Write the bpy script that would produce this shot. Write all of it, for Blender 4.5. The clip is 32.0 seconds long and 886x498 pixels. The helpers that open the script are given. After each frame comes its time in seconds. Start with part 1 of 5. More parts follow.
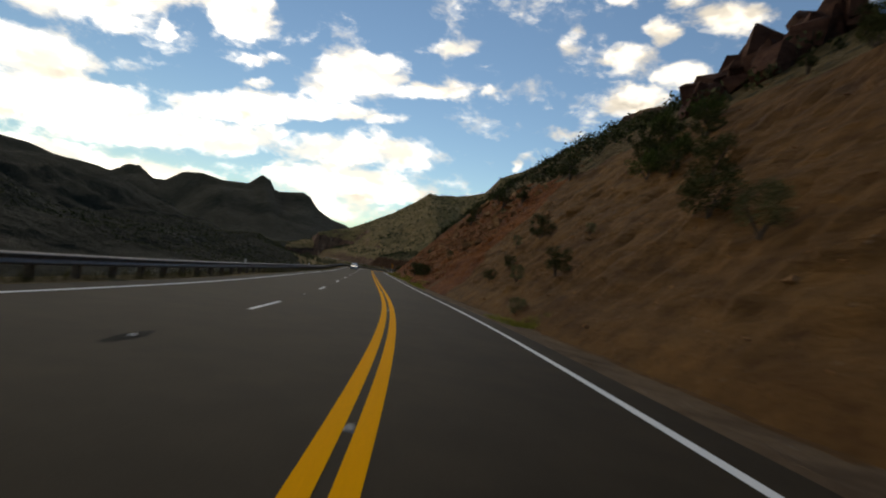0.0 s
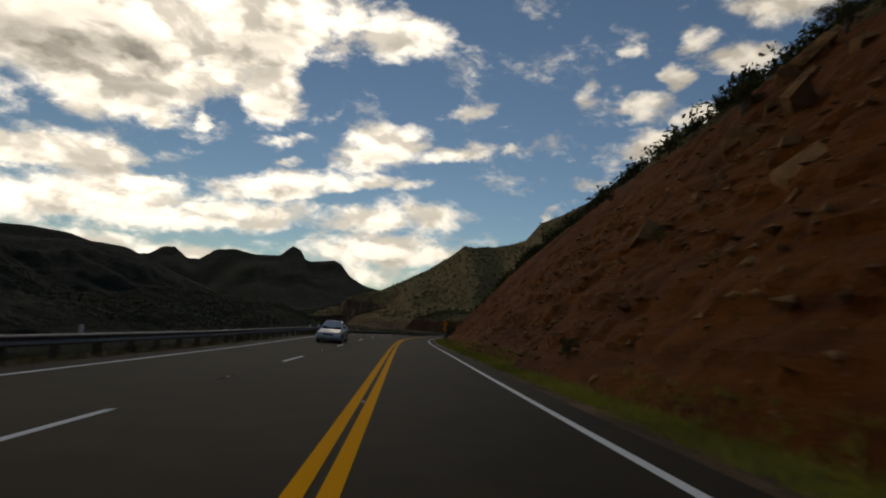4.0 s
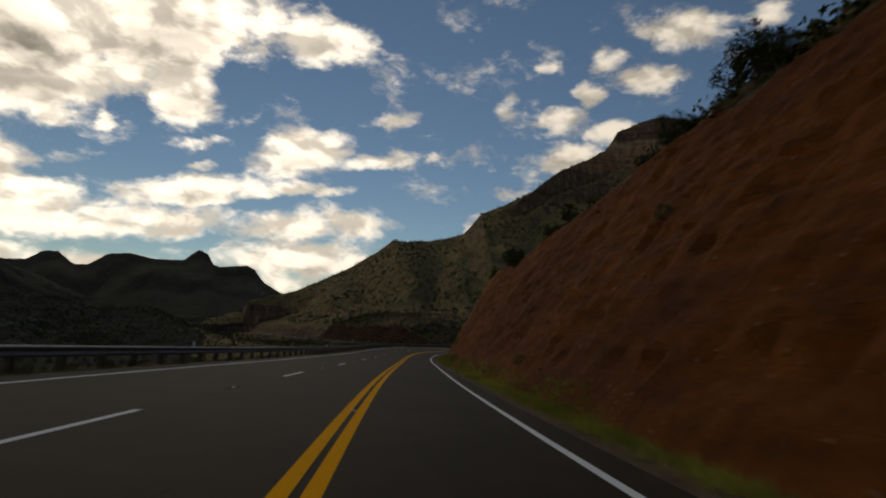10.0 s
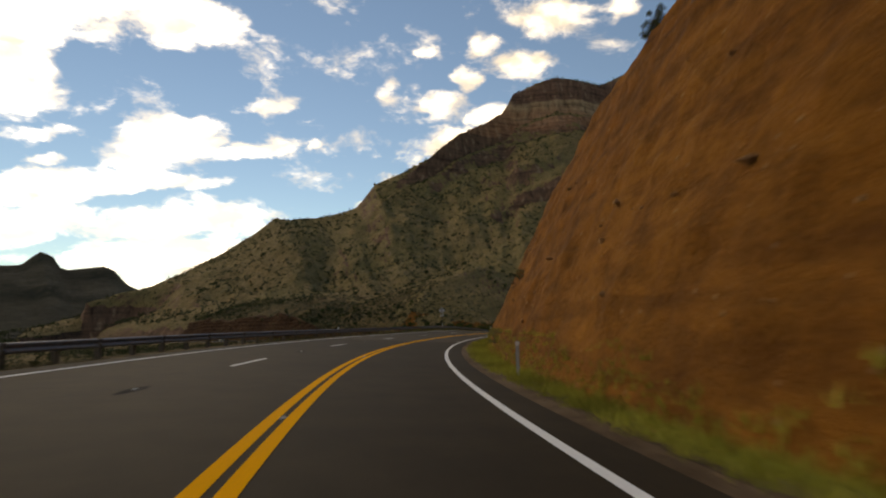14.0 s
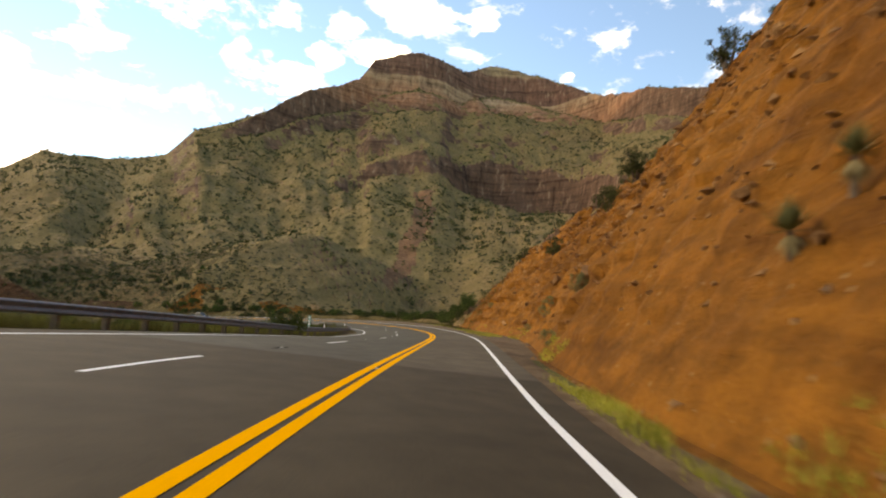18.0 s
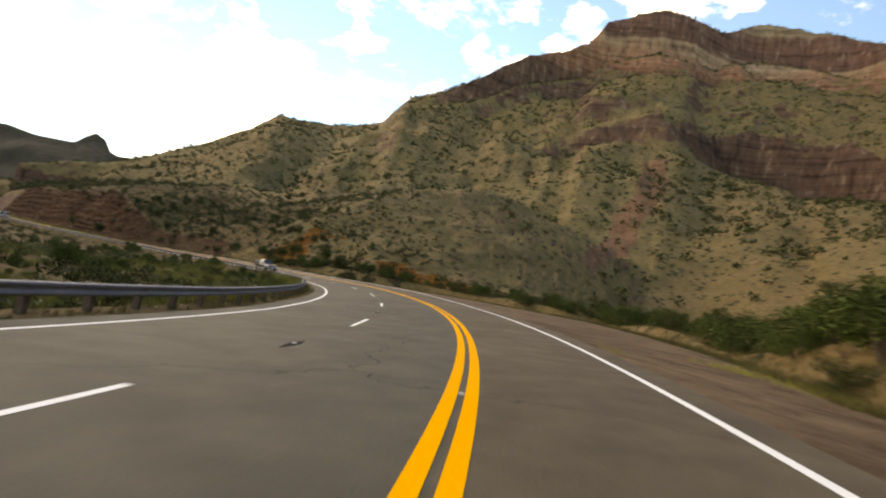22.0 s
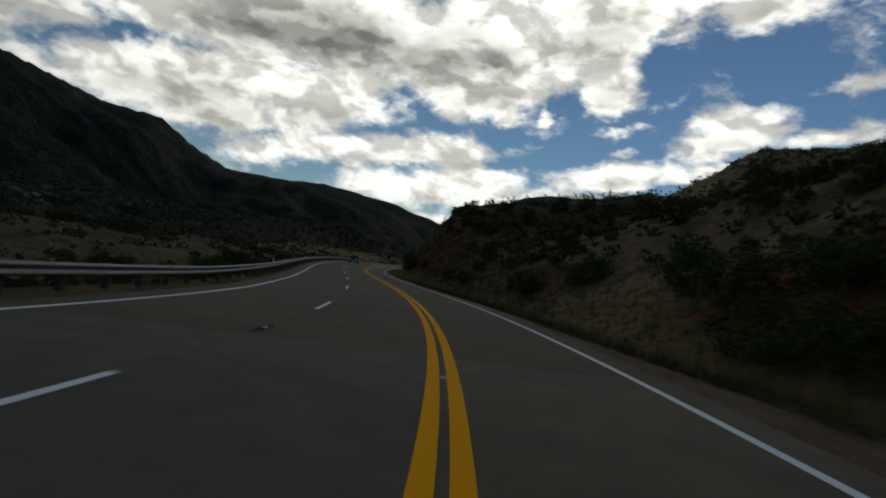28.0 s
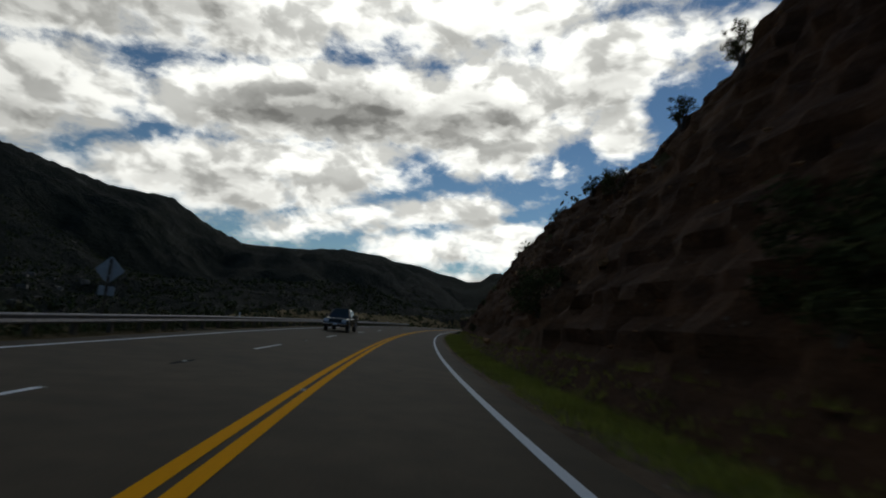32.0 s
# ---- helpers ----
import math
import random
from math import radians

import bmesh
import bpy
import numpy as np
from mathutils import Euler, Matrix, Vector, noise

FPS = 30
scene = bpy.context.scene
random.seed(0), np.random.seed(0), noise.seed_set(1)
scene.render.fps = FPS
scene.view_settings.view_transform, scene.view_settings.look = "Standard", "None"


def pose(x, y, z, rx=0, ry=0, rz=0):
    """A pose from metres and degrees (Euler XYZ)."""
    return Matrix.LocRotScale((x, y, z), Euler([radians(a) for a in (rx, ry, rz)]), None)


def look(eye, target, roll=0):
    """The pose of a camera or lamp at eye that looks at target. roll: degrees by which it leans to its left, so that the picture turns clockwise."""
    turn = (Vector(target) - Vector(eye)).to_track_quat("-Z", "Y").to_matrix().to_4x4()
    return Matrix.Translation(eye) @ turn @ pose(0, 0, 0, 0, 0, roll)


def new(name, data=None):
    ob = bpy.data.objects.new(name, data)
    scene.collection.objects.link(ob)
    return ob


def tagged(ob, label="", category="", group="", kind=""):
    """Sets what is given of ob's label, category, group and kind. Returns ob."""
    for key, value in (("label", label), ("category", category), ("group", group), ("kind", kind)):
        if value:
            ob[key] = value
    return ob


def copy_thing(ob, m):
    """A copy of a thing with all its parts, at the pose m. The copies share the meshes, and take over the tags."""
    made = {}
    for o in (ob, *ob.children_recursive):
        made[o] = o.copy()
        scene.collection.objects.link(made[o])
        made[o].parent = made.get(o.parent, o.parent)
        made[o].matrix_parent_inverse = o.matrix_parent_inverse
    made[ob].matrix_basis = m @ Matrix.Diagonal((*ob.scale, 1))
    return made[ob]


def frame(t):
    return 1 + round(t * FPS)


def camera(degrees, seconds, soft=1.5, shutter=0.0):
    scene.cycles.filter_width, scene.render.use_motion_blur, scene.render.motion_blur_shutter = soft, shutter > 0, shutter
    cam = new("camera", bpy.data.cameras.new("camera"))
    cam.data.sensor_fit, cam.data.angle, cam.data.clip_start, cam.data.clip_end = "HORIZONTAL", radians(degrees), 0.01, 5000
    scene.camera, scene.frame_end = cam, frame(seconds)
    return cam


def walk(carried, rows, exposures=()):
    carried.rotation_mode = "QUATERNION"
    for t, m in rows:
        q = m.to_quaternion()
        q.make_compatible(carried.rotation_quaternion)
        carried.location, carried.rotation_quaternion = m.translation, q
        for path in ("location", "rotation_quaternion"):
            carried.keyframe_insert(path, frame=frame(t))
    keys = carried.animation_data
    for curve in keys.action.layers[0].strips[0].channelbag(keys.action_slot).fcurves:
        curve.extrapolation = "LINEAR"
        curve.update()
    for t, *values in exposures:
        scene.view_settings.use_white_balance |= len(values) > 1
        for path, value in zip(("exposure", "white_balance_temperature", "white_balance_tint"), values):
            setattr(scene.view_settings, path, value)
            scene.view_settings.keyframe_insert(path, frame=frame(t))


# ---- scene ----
cam = camera(80.00, 32.0, soft=2.0, shutter=0.25)
ROWS = [
    (0.0, pose(0.37, 0.48, 1.25, 90.96, -8.80, -1.46)),
    (0.5, pose(0.37, 11.29, 0.78, 92.10, -7.88, 1.13)),
    (1.0, pose(-0.19, 22.23, 0.32, 93.05, -6.09, 3.49)),
    (1.5, pose(-1.29, 33.57, -0.14, 95.29, -3.34, 4.64)),
    (2.0, pose(-2.61, 45.02, -0.57, 96.57, -1.05, 5.81)),
    (2.5, pose(-4.01, 56.40, -0.99, 96.63, -3.08, 4.41)),
    (3.0, pose(-5.40, 67.77, -1.40, 96.67, -2.96, 4.29)),
    (3.5, pose(-6.69, 79.15, -1.80, 96.75, -4.84, 2.55)),
    (5.5, pose(-11.49, 124.47, -3.32, 98.03, -2.81, 0.87)),
    (6.0, pose(-12.60, 135.53, -3.70, 96.75, -2.25, 0.30)),
    (6.5, pose(-13.63, 146.32, -4.10, 96.90, -2.97, -0.72)),
    (7.0, pose(-14.57, 157.28, -4.51, 96.21, -3.74, -1.42)),
    (7.5, pose(-15.42, 168.98, -4.96, 96.98, -4.37, -2.62)),
    (8.0, pose(-16.09, 180.83, -5.43, 97.40, -4.37, -3.80)),
    (8.5, pose(-16.54, 192.34, -5.87, 98.51, -3.68, -4.85)),
    (9.0, pose(-16.85, 203.61, -6.30, 97.63, -4.81, -5.75)),
    (9.5, pose(-17.11, 214.36, -6.72, 98.17, -4.27, -6.13)),
    (10.0, pose(-17.21, 225.24, -7.17, 98.49, -3.53, -5.84)),
    (10.5, pose(-17.09, 237.08, -7.67, 99.09, -0.33, -4.74)),
    (11.0, pose(-16.71, 248.96, -8.18, 98.91, 1.04, -2.85)),
    (11.5, pose(-16.09, 260.15, -8.67, 98.51, -1.11, -6.42)),
    (12.0, pose(-15.38, 270.83, -9.14, 95.67, -1.09, -8.99)),
    (12.5, pose(-14.73, 280.74, -9.56, 93.78, 0.34, -11.05)),
    (13.0, pose(-14.06, 290.37, -9.96, 93.78, -0.55, -11.94)),
    (13.5, pose(-13.24, 300.20, -10.27, 96.85, -4.17, -13.38)),
    (14.0, pose(-12.06, 309.98, -10.50, 97.13, 1.53, -17.17)),
    (14.5, pose(-10.28, 319.57, -10.66, 95.96, 2.53, -20.03)),
    (16.5, pose(3.44, 355.36, -11.44, 95.41, 0.51, -30.60)),
    (17.0, pose(7.86, 363.69, -11.65, 96.18, 1.45, -32.73)),
    (17.5, pose(12.45, 371.86, -11.86, 96.47, -0.55, -33.92)),
    (18.0, pose(17.39, 379.80, -12.09, 96.25, -3.09, -35.20)),
    (18.5, pose(22.71, 387.32, -12.34, 96.68, -3.88, -34.73)),
    (19.0, pose(28.32, 394.91, -12.55, 96.84, -5.93, -34.49)),
    (19.5, pose(34.36, 403.26, -12.82, 94.02, -6.11, -32.11)),
    (20.0, pose(40.20, 411.65, -13.14, 95.44, -9.18, -30.66)),
    (20.5, pose(45.15, 419.25, -13.41, 93.00, -10.20, -26.90)),
    (21.0, pose(49.55, 426.92, -13.67, 93.05, -11.25, -21.64)),
    (21.5, pose(53.30, 434.33, -13.88, 93.58, -12.16, -18.06)),
    (22.0, pose(56.66, 442.22, -14.07, 92.79, -10.71, -12.67)),
    (22.5, pose(59.87, 451.75, -14.30, 92.68, -10.07, -1.72)),
    (23.0, pose(62.28, 461.57, -14.52, 92.12, -11.70, -3.62)),
    (23.5, pose(63.81, 470.26, -14.72, 91.78, -11.80, -0.12)),
    (24.0, pose(64.68, 478.69, -14.92, 91.40, -10.83, 4.69)),
    (24.5, pose(64.77, 487.32, -15.16, 91.59, -12.28, 8.52)),
    (25.0, pose(64.24, 495.99, -15.43, 91.68, -9.64, 14.65)),
    (27.5, pose(51.80, 538.97, -17.26, 91.80, -10.95, 31.93)),
    (28.0, pose(46.96, 547.13, -17.60, 91.31, -11.15, 36.89)),
    (28.5, pose(41.23, 555.07, -17.93, 92.99, -7.93, 40.75)),
    (29.0, pose(34.93, 562.58, -18.26, 93.44, -6.41, 42.78)),
    (29.5, pose(28.59, 569.51, -18.56, 95.82, -8.77, 43.89)),
    (30.0, pose(21.92, 576.29, -18.86, 96.43, -6.82, 43.34)),
    (30.5, pose(14.58, 583.22, -19.18, 97.58, -6.96, 42.62)),
    (31.0, pose(7.01, 590.16, -19.48, 96.79, -7.04, 41.69)),
    (31.5, pose(-0.43, 597.11, -19.77, 97.20, -5.70, 41.50)),
    (32.0, pose(-7.71, 604.21, -20.04, 97.30, -5.78, 40.03)),
]
EXPOSURES = [(0.0, -0.4, 8800, 10), (1.0, -0.9, 8800, 10), (4.0, -1.25, 8800, 10), (10.0, -1.3, 9000, 11), (12.0, -1.15, 9300, 12), (13.1, -0.1, 10600, 14), (14.2, -0.05, 11000, 14), (15.5, 0.6, 11200, 14), (17.0, 1.35, 11300, 14),
             (20.0, 1.35, 11300, 14), (22.0, 1.35, 11000, 16), (23.5, 0.65, 10400, 14), (24.2, 0.15, 10000, 12), (25.0, -0.6, 9000, 10), (26.0, -1.0, 8000, 7), (28.0, -1.4, 7300, 6), (32.0, -1.4, 7100, 6)]
walk(cam, ROWS, EXPOSURES)

# ---- the road's line: curvature (1/km), grade (%) and cross slope (%) along it ----
CURVE = [4.28, 4.56, 4.48, 3.77, 0.92, -0.19, -0.15, 0.06, 0.2, 0.09, -0.21, -0.6, -0.76, -0.94, -1.69, -0.82, -1.14, -1.37, -1.7, -1.4, -1.67, -0.66, 0.54, -0.57, -3.29, -6.1, -8.13, -7.09, -5.99, -5.54, -4.82, -2.7, -0.33, 2.03, 5.42, 8.23, 9.35, 8.94, 8.33, 7.6, 7.26, 7.84, 9.37, 10.71, 10.54, 8.06, 4.5, 2.88, 0.73, -1.52, -3.39, -2.43, -1.62, -1.57, -1.42, -1.32, -1.3, -1.34, -1.37, -1.39, -1.38, -1.36, -1.34, -1.31, -1.29, -1.27, -1.25, -1.23, -1.22, -1.2, -1.19, -1.19, -1.18, -1.18, -1.17, -1.17]
GRADE = [-4.75, -4.45, -3.86, -3.52, -3.51, -3.07, -3.68, -3.94, -3.78, -4.25, -4.34, -4.17, -1.44, -1.93, -2.2, -2.75, -3.49, -2.22, -2.35, -2.87, -4.39, -3.53, -3.43, -2.99, -2.55, -1.42, -1.48, -1.47, -1.43, -1.36, -1.31, -1.26, -1.23, -1.2, -1.18, -1.16, -1.15]
BANK = [1.71, 1.66, 1.04, 1.37, 2.81, 1.69, -2.05, -1.6, -1.09, -1.93, -1.84, -3.64, -4.62, -5.0, -4.99, -7.05, 3.18, 6.36, 9.47, 9.69, 11.2, 7.33, 7.48, 3.27, 1.6, -0.69, -1.03, -0.98, -0.97, -0.94, -0.91, -0.88, -0.85, -0.83, -0.82, -0.81, -0.81]

S0, S1 = -22.4, 985.6
SG = np.arange(S0, S1 + 0.5, 1.0)
_k = np.interp(SG, S0 + 13.44 * np.arange(len(CURVE)), CURVE) / 1000
_g = np.interp(SG, S0 + 28.0 * np.arange(len(GRADE)), GRADE) / 100
_b = np.interp(SG, S0 + 28.0 * np.arange(len(BANK)), BANK) / 100
_cum = lambda a: np.r_[0, np.cumsum((a[1:] + a[:-1]) / 2)]
PSI = _cum(_k)
PSI = PSI - np.interp(0, SG, PSI)
CX, CY, CZ = _cum(-np.sin(PSI)), _cum(np.cos(PSI)), _cum(_g)
CX, CY, CZ = (a - np.interp(0, SG, a) for a in (CX, CY, CZ))


def on_road(s, u, lift=0.0):
    """World places at distance s along the yellow line and u metres to its right."""
    s, u = np.broadcast_arrays(np.asarray(s, float), np.asarray(u, float))
    f = lambda a: np.interp(s, SG, a)
    p, b = f(PSI), f(_b)
    uc = np.clip(u, -8.5, 5.0)
    over = np.where(s < S0, s - S0, np.where(s > S1, s - S1, 0.0))
    x = f(CX) + np.cos(p) * u - np.sin(p) * over
    y = f(CY) + np.sin(p) * u + np.cos(p) * over
    return np.stack([x, y, f(CZ) + b * uc + lift], -1)


# ---- light: a bright sky half full of cloud, the sun veiled by it ahead ----
SUN_AZ, SUN_EL = 10.0, 32.0
world = bpy.data.worlds.new("sky")
scene.world = world
world.use_nodes = True
wn, wl = world.node_tree.nodes, world.node_tree.links


def wmath(op, a, b=None, c=None):
    n = wn.new("ShaderNodeMath")
    n.operation = op
    for i, v in enumerate((a, b, c)):
        if v is None:
            continue
        if isinstance(v, (int, float)):
            n.inputs[i].default_value = v
        else:
            wl.new(v, n.inputs[i])
    return n.outputs[0]


def wvec(op, a, b):
    n = wn.new("ShaderNodeVectorMath")
    n.operation = op
    for i, v in enumerate((a, b)):
        if isinstance(v, tuple):
            n.inputs[i].default_value = v
        else:
            wl.new(v, n.inputs[i])
    return n


def wramp(value, a, b, lo=0.0, hi=1.0):
    n = wn.new("ShaderNodeMapRange")
    n.interpolation_type = "SMOOTHSTEP"
    wl.new(value, n.inputs[0])
    for i, v in enumerate((a, b, lo, hi)):
        n.inputs[i + 1].default_value = v
    return n.outputs[0]


def noise_tex(vec, scale, detail, rough=0.55):
    n = wn.new("ShaderNodeTexNoise")
    n.inputs["Scale"].default_value, n.inputs["Detail"].default_value, n.inputs["Roughness"].default_value = scale, detail, rough
    wl.new(vec, n.inputs["Vector"])
    return n


sky = wn.new("ShaderNodeTexSky")
sky.sky_type, sky.sun_disc = "NISHITA", False
sky.sun_elevation, sky.sun_rotation = radians(SUN_EL), radians(-SUN_AZ)
sky.air_density, sky.dust_density, sky.ozone_density = 1.0, 0.0, 1.6
tc = wn.new("ShaderNodeTexCoord")
sep = wn.new("ShaderNodeSeparateXYZ")
wl.new(tc.outputs["Generated"], sep.inputs[0])
# clouds heap up a little wider than high
flatdir = wn.new("ShaderNodeCombineXYZ")
wl.new(wmath("MULTIPLY", sep.outputs[0], 2.0), flatdir.inputs[0])
wl.new(wmath("MULTIPLY", sep.outputs[1], 2.0), flatdir.inputs[1])
wl.new(wmath("MULTIPLY", sep.outputs[2], 3.6), flatdir.inputs[2])
layer = flatdir.outputs[0]
warp = noise_tex(layer, 3.0, 4.0)
bent = wvec("ADD", layer, wvec("MULTIPLY", wvec("SUBTRACT", warp.outputs["Color"], (0.5, 0.5, 0.5)).outputs[0], (0.16, 0.16, 0.16)).outputs[0]).outputs[0]
puff = noise_tex(bent, 4.6, 12.0, 0.64).outputs["Fac"]
sunward = wvec("ADD", bent, (-0.030, 0.010, 0.075)).outputs[0]
puff_lit = noise_tex(sunward, 5.2, 4.0, 0.5).outputs["Fac"]
puff_low = noise_tex(bent, 5.2, 4.0, 0.5).outputs["Fac"]
# heading and height of each direction, in degrees, loosened at the edges
deg = lambda v: wmath("MULTIPLY", v, 57.2958)
heading = deg(wmath("ARCTAN2", wmath("MULTIPLY", sep.outputs[0], -1.0), sep.outputs[1]))
height_ = deg(wmath("ARCSINE", sep.outputs[2]))
wsep = wn.new("ShaderNodeSeparateXYZ")
wl.new(noise_tex(layer, 9.0, 3.0).outputs["Color"], wsep.inputs[0])
angles = wn.new("ShaderNodeCombineXYZ")
wl.new(wmath("ADD", heading, wmath("MULTIPLY", wmath("SUBTRACT", wsep.outputs[0], 0.5), 5.0)), angles.inputs[0])
wl.new(wmath("ADD", height_, wmath("MULTIPLY", wmath("SUBTRACT", wsep.outputs[1], 0.5), 2.2)), angles.inputs[1])
# the clouds: heading and height in degrees, half width and half height, lean, thickness
CLOUDS = [(40, 22, 10, 4.8, -18, 1.05), (26, 26.5, 8.6, 4.7, -14, 0.95), (22.8, 21.4, 3.6, 2.9, -14, 0.7), (9.7, 28.7, 5.1, 2.3, -9, 0.62), (0.9, 21.8, 2.9, 0.9, -7, 0.47),
          (11, 17.3, 5.6, 2.2, -9, 0.66), (2.1, 17.2, 4.6, 1.1, -7, 0.6), (21.3, 11.9, 6.8, 1.6, -11, 0.66), (13.2, 12.9, 5.2, 0.9, -9, 0.55), (37, 11.3, 3.6, 1.8, -15, 0.7),
          (32.3, 9.9, 3.8, 0.8, -12, 0.65), (28.3, 7.6, 12, 1.5, -9, 0.58), (9.2, 9.9, 9.1, 1.8, -7, 0.55), (10.3, 6.1, 9.5, 2.3, -6, 0.62), (20.6, 16.5, 2.5, 0.8, -11, 0.46),
          (20.1, 14.4, 2.0, 0.6, -10, 0.46), (-23.3, 27.9, 2.5, 1.3, 2, 0.62), (-26.4, 25.9, 3.9, 1.4, 3, 0.6), (-20.5, 24.9, 1.6, 1.1, 0, 0.55), (-18, 22.4, 2.8, 1.7, -1, 0.6),
          (-22.9, 21.1, 2.7, 1.2, 3, 0.48), (-19.4, 18.7, 3.5, 1.7, 1, 0.58), (-29.8, 29.8, 4.2, 2.0, 3, 0.55), (-37.9, 29.6, 2.0, 1.0, 3, 0.5), (-11.9, 14.7, 2.0, 0.7, -2, 0.45),
          (-8.5, 11.3, 1.1, 0.9, -3, 0.45), (-12, 23.5, 1.4, 1.1, -3, 0.35), (29.1, 16.8, 0.8, 0.8, -15, 0.45), (33.1, 16.6, 1.9, 1.5, -16, 0.55), (-3.7, 18.1, 0.9, 0.9, -4, 0.36),
          (59.2, 12.7, 15.6, 3.8, -14, 0.85), (56, 20.6, 15, 4.0, -10, 1.3), (35.5, 19.5, 8, 3.5, -10, 0.8), (16, 28.6, 3.6, 1.6, -2, 0.55), (47.2, 10.1, 14.3, 2.0, -12, 0.62),
          (40.2, 7.4, 12, 2.4, -9, 0.62), (45, 31, 24, 5.0, -7, 0.69), (65.2, 12.6, 12, 3.0, -12, 0.95), (83, 15, 11, 4.5, -14, 0.85), (82, 24, 12, 4.0, -14, 0.85),
          (-47.7, 24.5, 1.3, 0.5, 7, 0.36), (30, 3.5, 30, 1.4, 0, 0.5), (72, 28, 16, 5.5, -10, 0.85), (63, 26, 9, 3.2, -10, 0.8), (7.5, 13.6, 3.0, 0.7, -9, 0.42), (-15.5, 27.5, 1.6, 0.6, 0, 0.3), (120, 24, 22, 9, 0, 0.7)]
total = heavy = under = None
for az, el, hw, hh, lean, thick in CLOUDS:
    mp = wn.new("ShaderNodeMapping")
    mp.vector_type = "TEXTURE"
    mp.inputs["Location"].default_value = (az, el, 0)
    mp.inputs["Rotation"].default_value = (0, 0, radians(lean))
    mp.inputs["Scale"].default_value = (hw, hh, 1)
    wl.new(angles.outputs[0], mp.inputs[0])
    one = wramp(wvec("LENGTH", mp.outputs[0], (0.0, 0.0, 0.0)).outputs["Value"], 0.25, 1.55, thick, 0.0)
    total = one if total is None else wmath("MAXIMUM", total, one)
    if thick >= 0.7:
        heavy = one if heavy is None else wmath("MAXIMUM", heavy, one)
    if 0.55 <= thick:
        v = wn.new("ShaderNodeSeparateXYZ")
        wl.new(mp.outputs[0], v.inputs[0])
        low = wmath("MULTIPLY", one, wramp(v.outputs[1], -0.75, 0.25, 1.0, 0.0))
        under = low if under is None else wmath("MAXIMUM", under, low)
dens = wmath("ADD", total, wmath("MULTIPLY", wmath("SUBTRACT", puff, 0.5), 1.8))
cover = wramp(dens, 0.06, 0.60)
core = wramp(wmath("ADD", heavy, wmath("MULTIPLY", wmath("SUBTRACT", noise_tex(bent, 2.4, 7.0, 0.55).outputs["Fac"], 0.5), 1.35)), 0.66, 1.55)
base_ = wmath("MULTIPLY", wramp(under, 0.15, 0.6), wramp(dens, 0.40, 0.72))
core = wmath("MINIMUM", wmath("ADD", core, wmath("MULTIPLY", base_, 0.42)), 1.0)
sa, se = radians(SUN_AZ), radians(SUN_EL)
ga, ge = radians(38), radians(28)
toward = wvec("DOT_PRODUCT", tc.outputs["Generated"], (-math.sin(ga) * math.cos(ge), math.cos(ga) * math.cos(ge), math.sin(ge))).outputs["Value"]
glow = wramp(toward, 0.55, 1.0)
cloud = wn.new("ShaderNodeMix")
cloud.data_type = "RGBA"
wl.new(core, cloud.inputs[0])
cloud.inputs[6].default_value, cloud.inputs[7].default_value = (22.5, 23.2, 24.2, 1), (6.2, 6.35, 6.6, 1)
lit = wn.new("ShaderNodeMix")
lit.data_type, lit.blend_type = "RGBA", "MULTIPLY"
lit.inputs[0].default_value = 1.0
wl.new(cloud.outputs[2], lit.inputs[6])
relief = wramp(wmath("SUBTRACT", puff_low, puff_lit), -0.11, 0.08, 0.58, 1.10)
gain = wmath("MULTIPLY", wmath("ADD", wmath("MULTIPLY", glow, 0.5), 0.74), relief)
gv = wn.new("ShaderNodeCombineXYZ")
for i in range(3):
    wl.new(gain, gv.inputs[i])
wl.new(gv.outputs[0], lit.inputs[7])
mixed = wn.new("ShaderNodeMix")
mixed.data_type = "RGBA"
wl.new(cover, mixed.inputs[0])
clear = wn.new("ShaderNodeMix")
clear.data_type, clear.blend_type = "RGBA", "MULTIPLY"
clear.inputs[0].default_value = 1.0
wl.new(sky.outputs[0], clear.inputs[6])
clear.inputs[7].default_value = (0.82, 1.09, 1.34, 1)
wl.new(clear.outputs[2], mixed.inputs[6])
wl.new(lit.outputs[2], mixed.inputs[7])
wl.new(mixed.outputs[2], wn["Background"].inputs[0])
wn["Background"].inputs[1].default_value = 0.1
sun = new("sun", bpy.data.lights.new("sun", "SUN"))
sun.data.energy, sun.data.angle, sun.data.color = 0.5, radians(11), (1, 0.93, 0.82)
sun.matrix_world = look((-math.sin(sa) * 900, math.cos(sa) * 900, 900 * math.tan(se)), (0, 0, 0))

# ---- materials ----
def nodes_of(name):
    m = bpy.data.materials.new(name)
    m.use_nodes = True
    t = m.node_tree
    return m, t.nodes, t.links, t.nodes["Principled BSDF"]


def tex(nd, ln, kind, scale, vec=None, **kw):
    n = nd.new("ShaderNodeTex" + kind)
    if "Scale" in n.inputs:
        n.inputs["Scale"].default_value = scale
    for k, v in kw.items():
        n.inputs[k].default_value = v
    if vec is not None:
        ln.new(vec, n.inputs["Vector"])
    return n


def ramp(nd, ln, fac, stops):
    r = nd.new("ShaderNodeValToRGB")
    el = r.color_ramp.elements
    while len(el) < len(stops):
        el.new(0.5)
    for e, (p, c) in zip(el, stops):
        e.position, e.color = p, (*c, 1) if len(c) == 3 else c
    ln.new(fac, r.inputs[0])
    return r.outputs[0]


